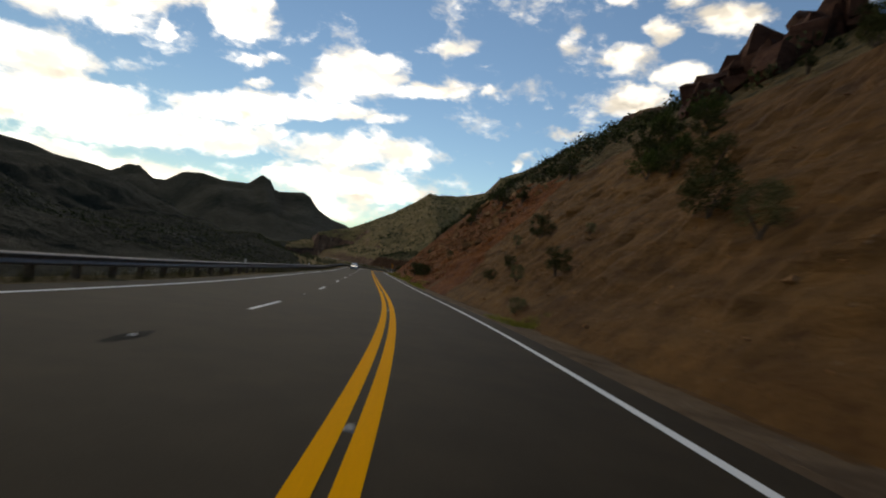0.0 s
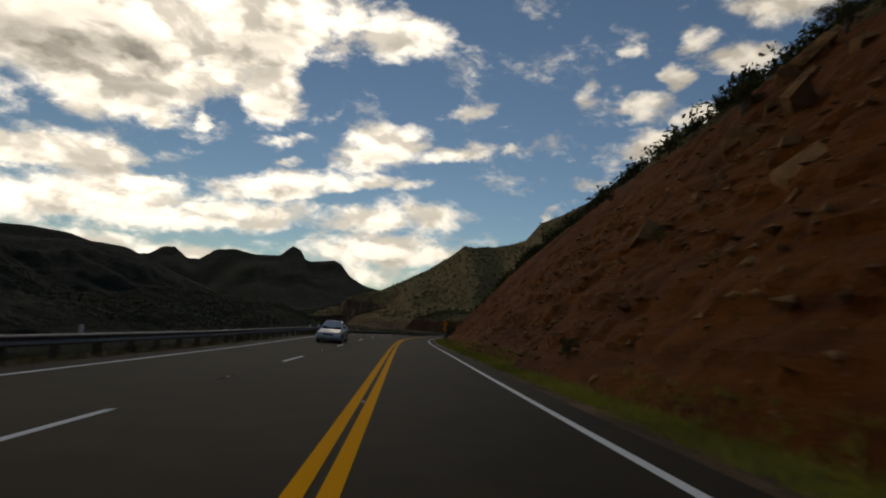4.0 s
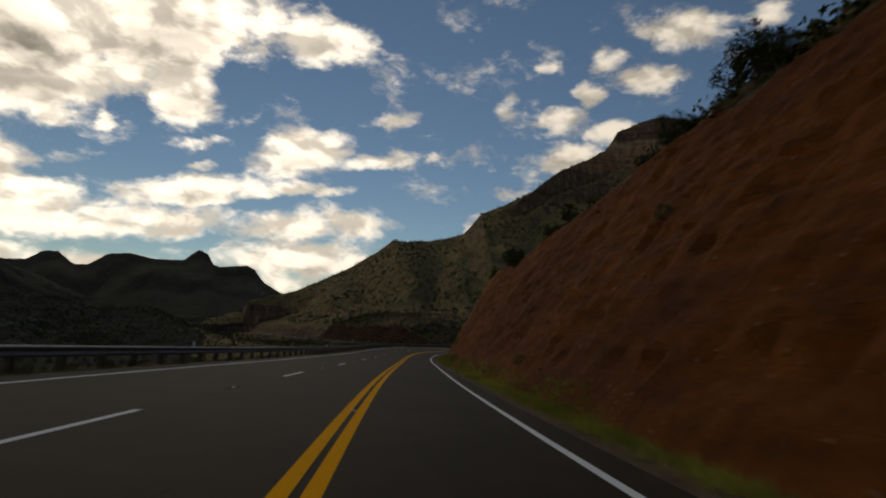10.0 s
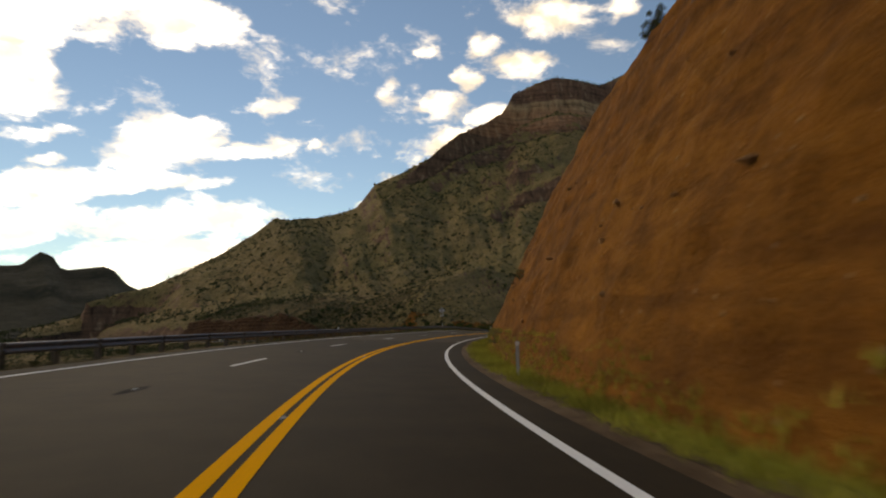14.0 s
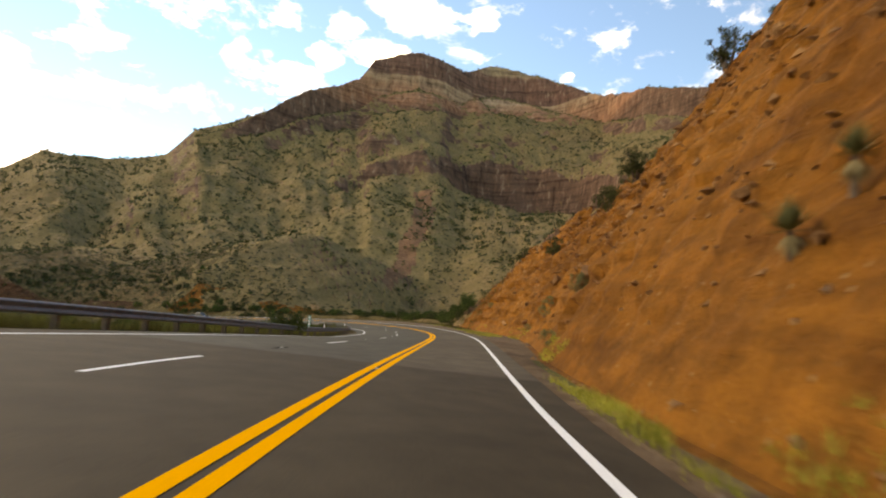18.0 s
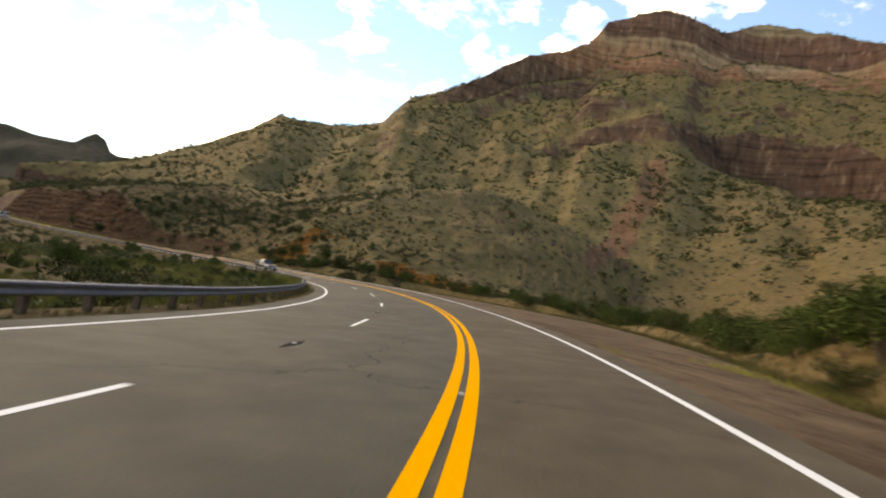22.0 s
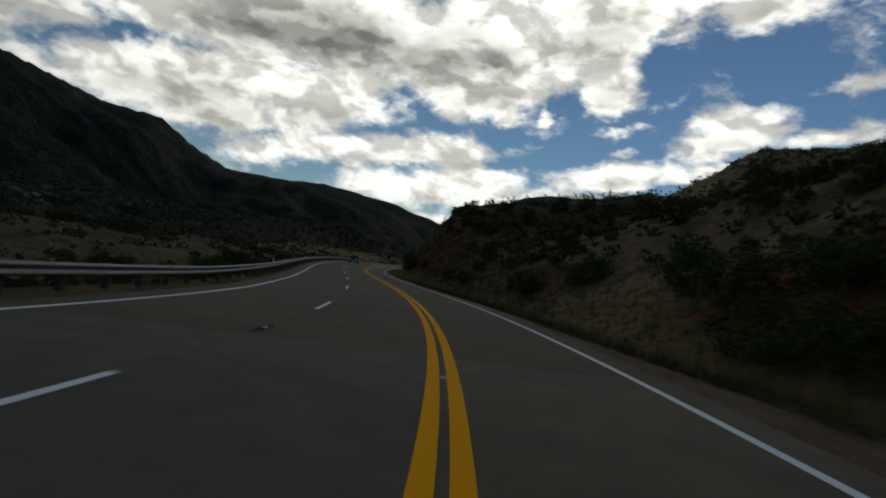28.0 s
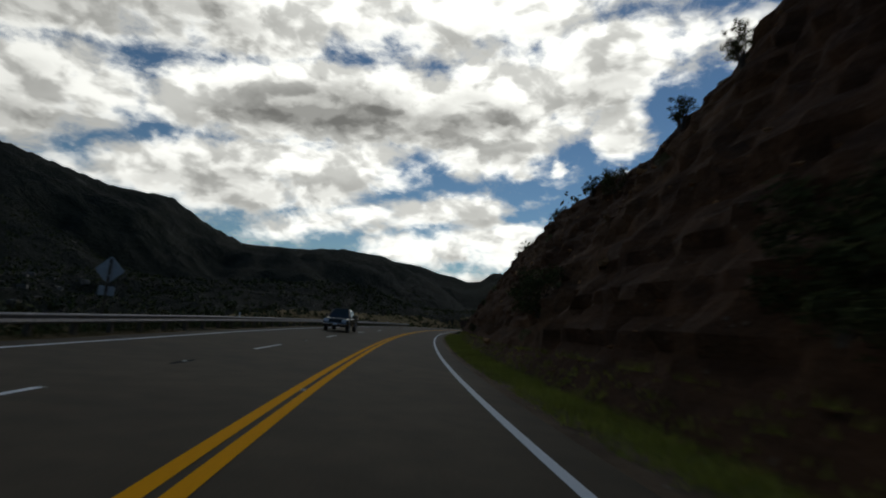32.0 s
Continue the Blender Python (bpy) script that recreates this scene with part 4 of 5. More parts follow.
# raised markers between the yellow lines and dark patches in the outer lane line
CERAMIC, TAR = plain("marker_ceramic", (0.5, 0.49, 0.44), 0.6), plain("tar_patch", (0.014, 0.013, 0.012), 0.9, gloss=0.05)
bm = bmesh.new()
bmesh.ops.create_cone(bm, cap_ends=True, segments=4, radius1=0.06, radius2=0.035, depth=0.018, matrix=Matrix.Translation((0, 0, 0.011)) @ Matrix.Rotation(radians(45), 4, "Z"))
MARKER = solid_mesh("lane_marker", bm, CERAMIC)
for k in range(0, 56):
    s = -0.487 + 13.655 * k
    for ds, u in ((8.2, -3.23), (5.2, 0.0)):
        ob = link("lane_marker", MARKER)
        ob.matrix_world = frame_at(s + ds, u, 0.004)
        tagged(ob, "small pale raised lane marker on the asphalt", "road marker", "lane markers")
    rnd = random.Random(k)
    ps = s + 8.2 + np.linspace(-0.75, 0.6, 9)
    half = np.array([0.02, 0.07, 0.06, 0.10, 0.09, 0.10, 0.07, 0.05, 0.02]) * (0.6 + rnd.random())
    P = np.stack([on_road(ps, -3.23 - half, 0.003), on_road(ps, -3.23 + half, 0.003)], 1)
    tagged(sheet("tar_patch", P, TAR, smooth_it=False), "dark ragged tar patch round a lane marker", "road patch", "tar patches", "structure")

# ---- plants ----
def blades(centres, radii, per, size, seed, squash=0.85, tall=0.0):
    """Corners of many small leaves gathered round the centres."""
    g = np.random.default_rng(seed)
    n = len(centres) * per
    c, r = np.repeat(np.asarray(centres, float), per, 0), np.repeat(np.asarray(radii, float), per)
    d = g.normal(size=(n, 3))
    d = d / np.linalg.norm(d, axis=1, keepdims=True)
    pos = c + d * (r * g.random(n) ** 0.45)[:, None] * (1, 1, squash)
    a = g.normal(size=(n, 3)) + (0, 0, tall)
    a = a / np.linalg.norm(a, axis=1, keepdims=True)
    b = np.cross(a, g.normal(size=(n, 3)))
    b = b / np.linalg.norm(b, axis=1, keepdims=True)
    ln_ = (size * r ** 0.5 * g.uniform(0.6, 1.4, n))[:, None]
    return np.stack([pos - a * ln_, pos + b * ln_ * 0.45, pos + a * ln_, pos - b * ln_ * 0.45], 1).reshape(-1, 3)


def loose_mesh(name, V, mat, corners=4):
    """A mesh of separate faces from their corners."""
    me = bpy.data.meshes.new(name)
    n = len(V)
    me.vertices.add(n)
    me.vertices.foreach_set("co", np.ascontiguousarray(V, dtype=np.float32).ravel())
    me.loops.add(n)
    me.loops.foreach_set("vertex_index", np.arange(n, dtype=np.int32))
    me.polygons.add(n // corners)
    me.polygons.foreach_set("loop_start", np.arange(0, n, corners, dtype=np.int32))
    me.update(calc_edges=True)
    me.materials.append(mat)
    return me


def crown_mesh(seed, height, width, clumps, per, leaf, mat, low=0.25):
    """A crown of uneven clumps with gaps between them, one metre scale."""
    g = np.random.default_rng(seed)
    a, q = g.random(clumps) * 2 * np.pi, g.random(clumps)
    z = height * (low + (0.92 - low) * q)
    rr = width * np.sqrt(g.random(clumps)) * (1.0 - 0.55 * np.abs(q - 0.35))
    C = np.stack([np.cos(a) * rr, np.sin(a) * rr, z], 1)
    R = g.uniform(0.18, 0.40, clumps) * width
    return loose_mesh("crown", blades(C, R, per, leaf, seed + 1), mat), C


def plant(name, seed, height, width, clumps, per, leaf, mat, stems, label, group, low=0.25):
    """A bush or small tree: forked stems under a crown."""
    ob = new(name)
    me, C = crown_mesh(seed, height, width, clumps, per, leaf, mat, low)
    link("crown", me, ob)
    rnd = random.Random(seed)
    for k in range(stems):
        tip = Vector(C[rnd.randrange(len(C))])
        mid = tip * 0.45 + Vector((rnd.uniform(-0.06, 0.06), rnd.uniform(-0.06, 0.06), 0))
        bm = tube(bmesh.new(), (0.03 * k, 0, -0.25), mid, 0.035 * height ** 0.5, 0.022 * height ** 0.5, 6)
        tube(bm, mid, tip, 0.022 * height ** 0.5, 0.006, 5)
        part("stem", bm, BARK, ob)
    return tagged(ob, label, "bush" if "bush" in name or "shrub" in name else "tree", group)


SPARSE = plant("desert_tree", 11, 1.0, 0.42, 30, 120, 0.058, SCRUB, 5, "dark sparse desert tree on the crest of the cut", "crest trees", 0.3)
ROUND = plant("dark_bush", 21, 1.0, 0.62, 34, 130, 0.062, SCRUB, 3, "dark olive rounded bush on the slope", "slope bushes", 0.12)
LEAFY = plant("green_bush", 31, 1.0, 0.72, 36, 130, 0.064, GREEN, 4, "dense green roadside bush at the foot of the hill", "roadside bushes", 0.1)
PALE = plant("sage_shrub", 41, 1.0, 0.55, 40, 110, 0.05, SHRUB, 3, "pale grey-green shrub rooted in the earth face", "earth face shrubs", 0.1)
KINDS = {"t": SPARSE, "r": ROUND, "g": LEAFY, "s": PALE}
used = set()


def grow(kind, s, u, size, seed, sink=0.08):
    rnd = random.Random(seed)
    x, y, z = ground_at(s, u)
    m = Matrix.Translation((x, y, z - sink * size)) @ Matrix.Rotation(rnd.uniform(0, 6.28), 4, "Z") @ Matrix.Rotation(rnd.uniform(-0.12, 0.12), 4, "X") @ Matrix.Diagonal((size * rnd.uniform(0.85, 1.2), size * rnd.uniform(0.85, 1.2), size * rnd.uniform(0.85, 1.1), 1))
    if kind not in used:
        used.add(kind)
        KINDS[kind].matrix_world = m
        return KINDS[kind]
    src = KINDS[kind]
    ob = copy_thing(src, Matrix.Identity(4))
    ob.matrix_basis = m
    return ob


# those that stand out: kind, distance along the road, offset, height
STAND = [("g", 31, 14.8, 1.5), ("r", 33, 16, 1.7), ("g", 29, 15.5, 1.4), ("t", 37, 17.6, 2.4), ("r", 35, 18, 1.8), ("r", 27.5, 14.2, 1.2), ("g", 39, 20, 1.8), ("t", 57, 19.5, 2.0), ("r", 30, 17.5, 1.6), ("g", 33, 19.5, 1.7),
         ("s", 14, 9.5, 1.4), ("r", 18, 10.5, 1.7), ("r", 26, 8.2, 1.1), ("s", 31, 7.6, 0.9), ("r", 38, 11, 1.6), ("r", 22, 13, 1.8),
         ("t", 108, 19, 3.2), ("t", 97, 21, 2.8), ("t", 112, 26, 2.4), ("t", 101, 17, 2.2), ("t", 84, 19, 3.0), ("t", 70, 18, 2.6), ("t", 122, 21, 2.6), ("t", 221, 26, 2.6),
         ("t", 207, 21.8, 2.8), ("r", 213, 24, 2.2), ("t", 203, 20, 2.2), ("t", 254, 20.2, 4.4), ("t", 250, 18.6, 2.8), ("r", 258, 22, 2.8), ("r", 262, 19, 2.2), ("t", 294, 12.6, 2.4),
         ("r", 285, 11.8, 1.9), ("t", 310, 12.3, 1.7), ("r", 388, 12.2, 1.6), ("t", 392, 13, 1.9), ("t", 417, 16, 2.8), ("t", 430, 15.6, 3.2), ("r", 434, 15, 2.0), ("t", 447, 14, 2.6), ("t", 461, 15.5, 2.6), ("t", 411, 17.5, 3.0), ("r", 405, 17.0, 1.8),
         ("r", 438, 16.5, 1.9), ("r", 645, 21, 1.5), ("r", 642, 15.4, 1.6), ("r", 644, 14.0, 1.4), ("t", 650, 12.6, 1.6), ("r", 660, 13, 1.3), ("r", 647, 13.2, 1.5), ("t", 670, 13.8, 2.0),
         ("t", 676, 14.4, 1.9), ("r", 683, 13.5, 1.7), ("t", 690, 14, 1.8), ("r", 653, 14.5, 1.3), ("t", 664, 15, 1.5), ("r", 90, 6.9, 2.2), ("r", 92.5, 7.4, 1.8), ("r", 78.1, 7.0, 1.5),
         ("r", 75.5, 7.0, 1.6), ("r", 81, 6.8, 1.0), ("r", 211, 6.9, 1.9), ("r", 197, 6.1, 0.8), ("s", 200, 6.0, 0.6), ("r", 188, 6.6, 1.0), ("r", 190, 7.4, 0.7), ("r", 309.7, 6.6, 1.4),
         ("s", 375.7, 6.0, 0.9), ("s", 374.9, 6.2, 0.7), ("g", 379.1, 5.5, 0.8), ("s", 372, 7.4, 0.6), ("s", 384, 6.4, 0.6), ("s", 386.5, 6.1, 0.7), ("s", 429, 8.9, 0.7), ("s", 416, 7.9, 1.2),
         ("r", 655, 6.9, 2.0), ("r", 657, 7.2, 1.8), ("r", 675, 7.6, 2.2), ("g", 422, -9.35, 1.65), ("g", 443, -12, 1.9), ("g", 436, -12.5, 1.6), ("g", 429, -11.5, 1.3), ("g", 444.5, -13, 1.8),
         ("s", 378.9, 5.4, 0.7), ("s", 428.4, 8.3, 0.8), ("s", 432.2, 9.1, 0.7), ("s", 433.5, 8.0, 0.6), ("s", 393.4, 6.4, 0.8), ("g", 473, 12.2, 2.0), ("g", 475.5, 13.4, 2.6), ("g", 482, 17.5, 3.0), ("g", 487, 19, 2.8), ("r", 478.5, 11.6, 1.3), ("g", 479, 13.2, 2.4), ("g", 481.5, 14.4, 2.6), ("g", 477, 12.5, 1.9), ("g", 484, 16, 2.4), ("r", 475, 11.6, 1.7)]
for k, (kind, s, u, size) in enumerate(STAND):
    grow(kind, s, u, size, 100 + k)
rnd = random.Random(5)
for k in range(64):
    s = 478 + k * 1.75 + rnd.uniform(-1, 1)
    toe = float(np.interp(s, CUT_S, TOE))
    grow(rnd.choice("ggr"), s, toe + rnd.uniform(0.8, 6.0), rnd.uniform(1.3, 2.7), 300 + k)
for k in range(100):
    s = rnd.uniform(556, 652)
    grow(rnd.choice("rrrgs"), s, 7.6 + 24 * rnd.random() ** 1.4, rnd.uniform(0.7, 2.0), 1500 + k)
for k in range(110):
    s = rnd.uniform(-15, 470) if k < 84 else rnd.uniform(640, 745)
    wide = float(np.interp(s, CUT_S, CREST) / np.interp(s, CUT_S, FACE) + np.interp(s, CUT_S, TOE))
    grow(rnd.choice("ttrrs"), s, wide + 0.6 + 12 * rnd.random() ** 1.6, rnd.uniform(0.8, 2.1) * (1.0 if k < 84 else 0.7), 700 + k)
for k in range(46):
    s = rnd.uniform(-10, 470) if k < 34 else rnd.uniform(640, 740)
    toe, face, top = (float(np.interp(s, CUT_S, a)) for a in (TOE, FACE, CREST))
    grow(rnd.choice("ssr"), s, toe + rnd.random() ** 1.3 * top / face, rnd.uniform(0.35, 0.9), 900 + k)
for k in range(130):
    s = rnd.uniform(400, 640)
    grow(rnd.choice("ggrs"), s, -10.4 - 26 * rnd.random() ** 1.5, rnd.uniform(0.8, 1.9), 1100 + k)

# yuccas with skirts of dead leaves, rooted in the orange face
STRAW = leafage("dead_yucca_leaves", (0.26, 0.20, 0.10), (0.42, 0.34, 0.19))


def spikes(n, lo, hi, reach, wide, seed):
    """Narrow leaves that stand out from one root between two heights of angle."""
    g = np.random.default_rng(seed)
    a, e = g.random(n) * 2 * np.pi, np.radians(g.uniform(lo, hi, n))
    d = np.stack([np.cos(a) * np.cos(e), np.sin(a) * np.cos(e), np.sin(e)], 1)
    side = np.cross(d, (0, 0, 1.0)) + 1e-4
    side = side / np.linalg.norm(side, axis=1, keepdims=True) * wide
    tip = d * (reach * g.uniform(0.7, 1.1, n))[:, None]
    return np.stack([-side * 0.5, tip * 0.4 - side, tip, tip * 0.4 + side], 1).reshape(-1, 3)


YUCCAS = [(395.9, 7.34, 0.85), (396.4, 6.75, 0.95), (376.5, 7.1, 0.55)]
yucca = new("yucca")
link("rosette", loose_mesh("rosette", spikes(150, -10, 85, 0.62, 0.016, 3), SHRUB), yucca, "stiff grey-green leaves").location = (0, 0, 0.45)
link("dead_skirt", loose_mesh("dead_skirt", spikes(110, -88, -35, 0.50, 0.016, 4), STRAW), yucca, "hanging straw-coloured dead leaves").location = (0, 0, 0.42)
part("trunk", tube(bmesh.new(), (0, 0, -0.3), (0, 0, 0.45), 0.07, 0.06, 7), BARK, yucca)
tagged(yucca, "grey-green yucca with a skirt of dead leaves", "yucca", "yuccas of the cut")
KINDS["y"] = yucca
for k, (s, u, size) in enumerate(YUCCAS):
    grow("y", s, u, size, 1800 + k, 0.0)

# scrub on the hills
g = np.random.default_rng(77)
n = 42000
az_, r_ = g.uniform(-78, 75, n), np.sqrt(g.uniform(110 ** 2, 820 ** 2, n))
sx_, sy_ = HUBX - np.sin(np.radians(az_)) * r_, HUBY + np.cos(np.radians(az_)) * r_
more = 14000
ms, mu = g.uniform(380, 760, more), np.where(g.random(more) < 0.36, g.uniform(-62, -10.5, more), g.uniform(9, 62, more))
mp_ = on_road(ms, mu)
sx_, sy_ = np.r_[sx_, mp_[:, 0]], np.r_[sy_, mp_[:, 1]]
more2 = 4200
ms2 = g.uniform(-15, 380, more2)
mp2 = on_road(ms2, g.uniform(17, 60, more2))
sx_, sy_ = np.r_[sx_, mp2[:, 0]], np.r_[sy_, mp2[:, 1]]
s_, u_ = along(sx_, sy_)
z_ = land(sx_, sy_, s_, u_)
zx, zy = land(sx_ + 2, sy_, s_, u_), land(sx_, sy_ + 2, s_, u_)
lean = np.hypot(zx - z_, zy - z_) / 2
clear = np.interp(s_, CUT_S, TOE) + np.interp(s_, CUT_S, CREST) / np.interp(s_, CUT_S, FACE)
patch = fbm(sx_ * 0.02, sy_ * 0.02, 3, 61)
keep = (lean < 0.95) & ((u_ > clear + 1) | (u_ < -10.3)) & (patch + g.uniform(-0.25, 0.25, len(sx_)) > 0.42)
sx_, sy_, z_ = sx_[keep], sy_[keep], z_[keep]
near_ = np.clip(np.hypot(sx_ - HUBX, sy_ - HUBY) / 260, 0.55, 1.25)
size_ = (0.5 + 1.5 * g.random(len(sx_)) ** 2.4) * near_
tone = g.random(len(sx_))
close = (np.abs(u_[keep]) < 64) & (s_[keep] > -20) & (s_[keep] < 760)
for lo_, hi_, mat, label in ((0, 0.7, SCRUB, "dark olive scrub dotted over the dry hills"), (0.7, 1.01, SAGE, "pale sage scrub dotted over the dry hills")):
    k = (tone >= lo_) & (tone < hi_)
    C = np.stack([sx_, sy_, z_ + 0.45 * size_], 1)
    V = np.concatenate([blades(C[k & ~close], size_[k & ~close], 12, 0.58, 5 + int(lo_ * 10)), blades(C[k & close], size_[k & close] * 0.9, 44, 0.22, 6 + int(lo_ * 10))])
    tagged(new("scrub", loose_mesh("scrub", V, mat)), label, "scrub", kind="stuff")

# junipers among the scrub
g = np.random.default_rng(78)
n = 5200
az_, r_ = g.uniform(-70, 40, n), np.sqrt(g.uniform(150 ** 2, 900 ** 2, n))
jx, jy = HUBX - np.sin(np.radians(az_)) * r_, HUBY + np.cos(np.radians(az_)) * r_
js, ju = along(jx, jy)
jz = land(jx, jy, js, ju)
jl = np.hypot(land(jx + 3, jy, js, ju) - jz, land(jx, jy + 3, js, ju) - jz) / 3
keep = (jl < 1.1) & ((ju > 70) | (ju < -70)) & (fbm(jx * 0.013, jy * 0.013, 3, 63) + g.uniform(-0.2, 0.2, n) > 0.46)
size_ = g.uniform(1.2, 2.6, keep.sum())
C = np.stack([jx[keep], jy[keep], jz[keep] + 0.6 * size_], 1)
tagged(new("junipers", loose_mesh("junipers", blades(C, size_, 34, 0.42, 79), SCRUB)), "dark green juniper trees dotted over the slopes", "scrub", kind="stuff")

# grass along the foot of the cut and on the verge
def tufts(s, u, height, seed, mat, label):
    g = np.random.default_rng(seed)
    p = on_road(s, u)
    z = land(p[:, 0], p[:, 1], s, u)
    n = len(s) * 9
    base = np.repeat(np.stack([p[:, 0], p[:, 1], z - 0.02], 1), 9, 0) + np.c_[g.normal(size=(n, 2)) * 0.07, np.zeros(n)]
    h = np.repeat(height, 9) * g.uniform(0.5, 1.2, n)
    a = g.random(n) * 2 * np.pi
    side = np.c_[np.cos(a), np.sin(a), np.zeros(n)] * 0.008
    tip = base + np.c_[g.normal(size=(n, 2)) * 0.35 * h[:, None], h]
    V = np.stack([base - side, base + side, tip], 1).reshape(-1, 3)
    tagged(new("grass", loose_mesh("grass", V, mat, 3)), label, "grass", kind="stuff")


g = np.random.default_rng(91)
n = 52000
s = np.where(g.random(n) < 0.78, g.uniform(20, 482, n), g.uniform(632, 740, n))
toe = np.interp(s, CUT_S, TOE)
u = 4.35 + (toe + 0.5 - 4.35) * np.clip(g.normal(0.5, 0.25, n), 0, 1)
ok = fbm(s * 0.09, u * 0.5, 3, 71) > np.interp(s, [0, 60, 120, 392, 405, 475, 630, 660], [0.6, 0.45, 0.36, 0.36, 0.6, 0.6, 0.5, 0.36])
tufts(s[ok], u[ok], g.uniform(0.08, 0.26, ok.sum()), 92, GRASS, "yellow-green grass strip along the foot of the cut")
n = 22000
s, u = g.uniform(-15, 740, n), -8.3 - 9 * g.random(n) ** 1.6
ok = fbm(s * 0.08, u * 0.3, 3, 73) > 0.4
DRY = leafage("dry_grass", (0.075, 0.07, 0.022), (0.16, 0.14, 0.055))
tufts(s[ok], u[ok], g.uniform(0.15, 0.45, ok.sum()), 94, DRY, "dry grass behind the guard rail")
n = 60000
s, u = g.uniform(385, 580, n), -9.0 - 40 * g.random(n) ** 1.4
ok = fbm(s * 0.07, u * 0.12, 3, 75) > 0.42
LUSH = leafage("verge_grass", (0.12, 0.13, 0.030), (0.26, 0.24, 0.07))
tufts(s[ok], u[ok], g.uniform(0.3, 0.9, ok.sum()), 95, LUSH, "tall yellow-green grass behind the guard rail of the bend")
n = 15000
s = g.uniform(464, 640, n)
toe = np.interp(s, CUT_S, TOE)
u = toe - 1.6 + 7 * g.random(n) ** 1.5
tufts(s, u, g.uniform(0.12, 0.45, n), 96, DRY, "dry grass below the roadside bushes")

# ---- rocks of the cut ----
def rock_mesh(seed, flat=0.7):
    r = random.Random(seed)
    bm = bmesh.new()
    for k in range(8):
        x, y, z = (1 if k & 1 else -1), (1 if k & 2 else -1), (1 if k & 4 else -1)
        bm.verts.new((x * r.uniform(0.55, 1.1), y * r.uniform(0.4, 0.85), z * flat * r.uniform(0.45, 1)))
    for k in range(3):
        bm.verts.new((r.uniform(-0.8, 0.8), r.uniform(-0.6, 0.6), flat * r.choice((-1, 1)) * r.uniform(0.9, 1.25)))
    res = bmesh.ops.convex_hull(bm, input=bm.verts)
    bmesh.ops.delete(bm, geom=[v for v in bm.verts if not v.link_faces], context="VERTS")
    bmesh.ops.recalc_face_normals(bm, faces=bm.faces)
    return solid_mesh("rock", bm, ROCK)


ROCKS = [rock_mesh(k, 0.45 + 0.08 * k) for k in range(6)]
rnd = random.Random(17)
wide_at = np.array(toe2[:, 0])
for k in range(300):
    zone = k % 10
    s = rnd.uniform(66, 128) if zone < 4 else rnd.uniform(392, 472) if zone < 8 else rnd.uniform(642, 700) if zone < 9 else rnd.uniform(20, 380)
    i = min(max(int((s + 21) / 0.6), 0), len(ss) - 1)
    toe, face, top = (float(np.interp(s, CUT_S, a)) for a in (TOE, FACE, CREST))
    frac = 0.22 + 0.78 * rnd.random() ** 0.85 if zone < 4 else 1 - rnd.random() ** 2 if zone < 8 else rnd.random()
    j = int(np.argmin(np.abs(U2[i] - (toe + frac * top / face))))
    ob = link("rock", ROCKS[k % 6], bank)
    sz = (0.16 + 0.75 * rnd.random() ** 2.0) if zone < 4 else (0.07 + 0.36 * rnd.random() ** 2.6 if zone < 9 else 0.07 + 0.25 * rnd.random() ** 2.2)
    ob.matrix_local = Matrix.Translation(Vector(Q2[i, j])) @ Euler((rnd.uniform(-0.9, 0.9), rnd.uniform(-0.9, 0.9), rnd.uniform(0, 6.28))).to_matrix().to_4x4() @ Matrix.Diagonal((sz * rnd.uniform(0.8, 1.7), sz, sz, 1))


def stones(name, s, j, size, seed, label):
    """Loose stones lying on the bank, joined."""
    g = np.random.default_rng(seed)
    i = np.clip(((s + 21) / 0.6).astype(int), 0, len(ss) - 1)
    C = Q2[i, j] + g.normal(size=(len(s), 3)) * (0.1, 0.1, 0.0)
    corner = np.array([[1, 0, 0], [-1, 0, 0], [0, 1, 0], [0, -1, 0], [0, 0, 1], [0, 0, -1]], float)
    faces = np.array([[0, 2, 4], [2, 1, 4], [1, 3, 4], [3, 0, 4], [2, 0, 5], [1, 2, 5], [3, 1, 5], [0, 3, 5]])
    th = g.random(len(s)) * 6.28
    P = corner[None] * g.uniform(0.55, 1.3, (len(s), 6, 3)) * (1, 0.8, 0.6) + g.normal(size=(len(s), 6, 3)) * 0.15
    rot = np.stack([np.cos(th)[:, None] * P[..., 0] - np.sin(th)[:, None] * P[..., 1], np.sin(th)[:, None] * P[..., 0] + np.cos(th)[:, None] * P[..., 1], P[..., 2]], -1)
    V = C[:, None] + rot * size[:, None, None]
    me = bpy.data.meshes.new(name)
    F = (faces[None] + 6 * np.arange(len(s))[:, None, None]).reshape(-1, 3)
    me.from_pydata(V.reshape(-1, 3).tolist(), [], F.tolist())
    me.materials.append(ROCK)
    tagged(new(name, me), label, "stones", kind="stuff")


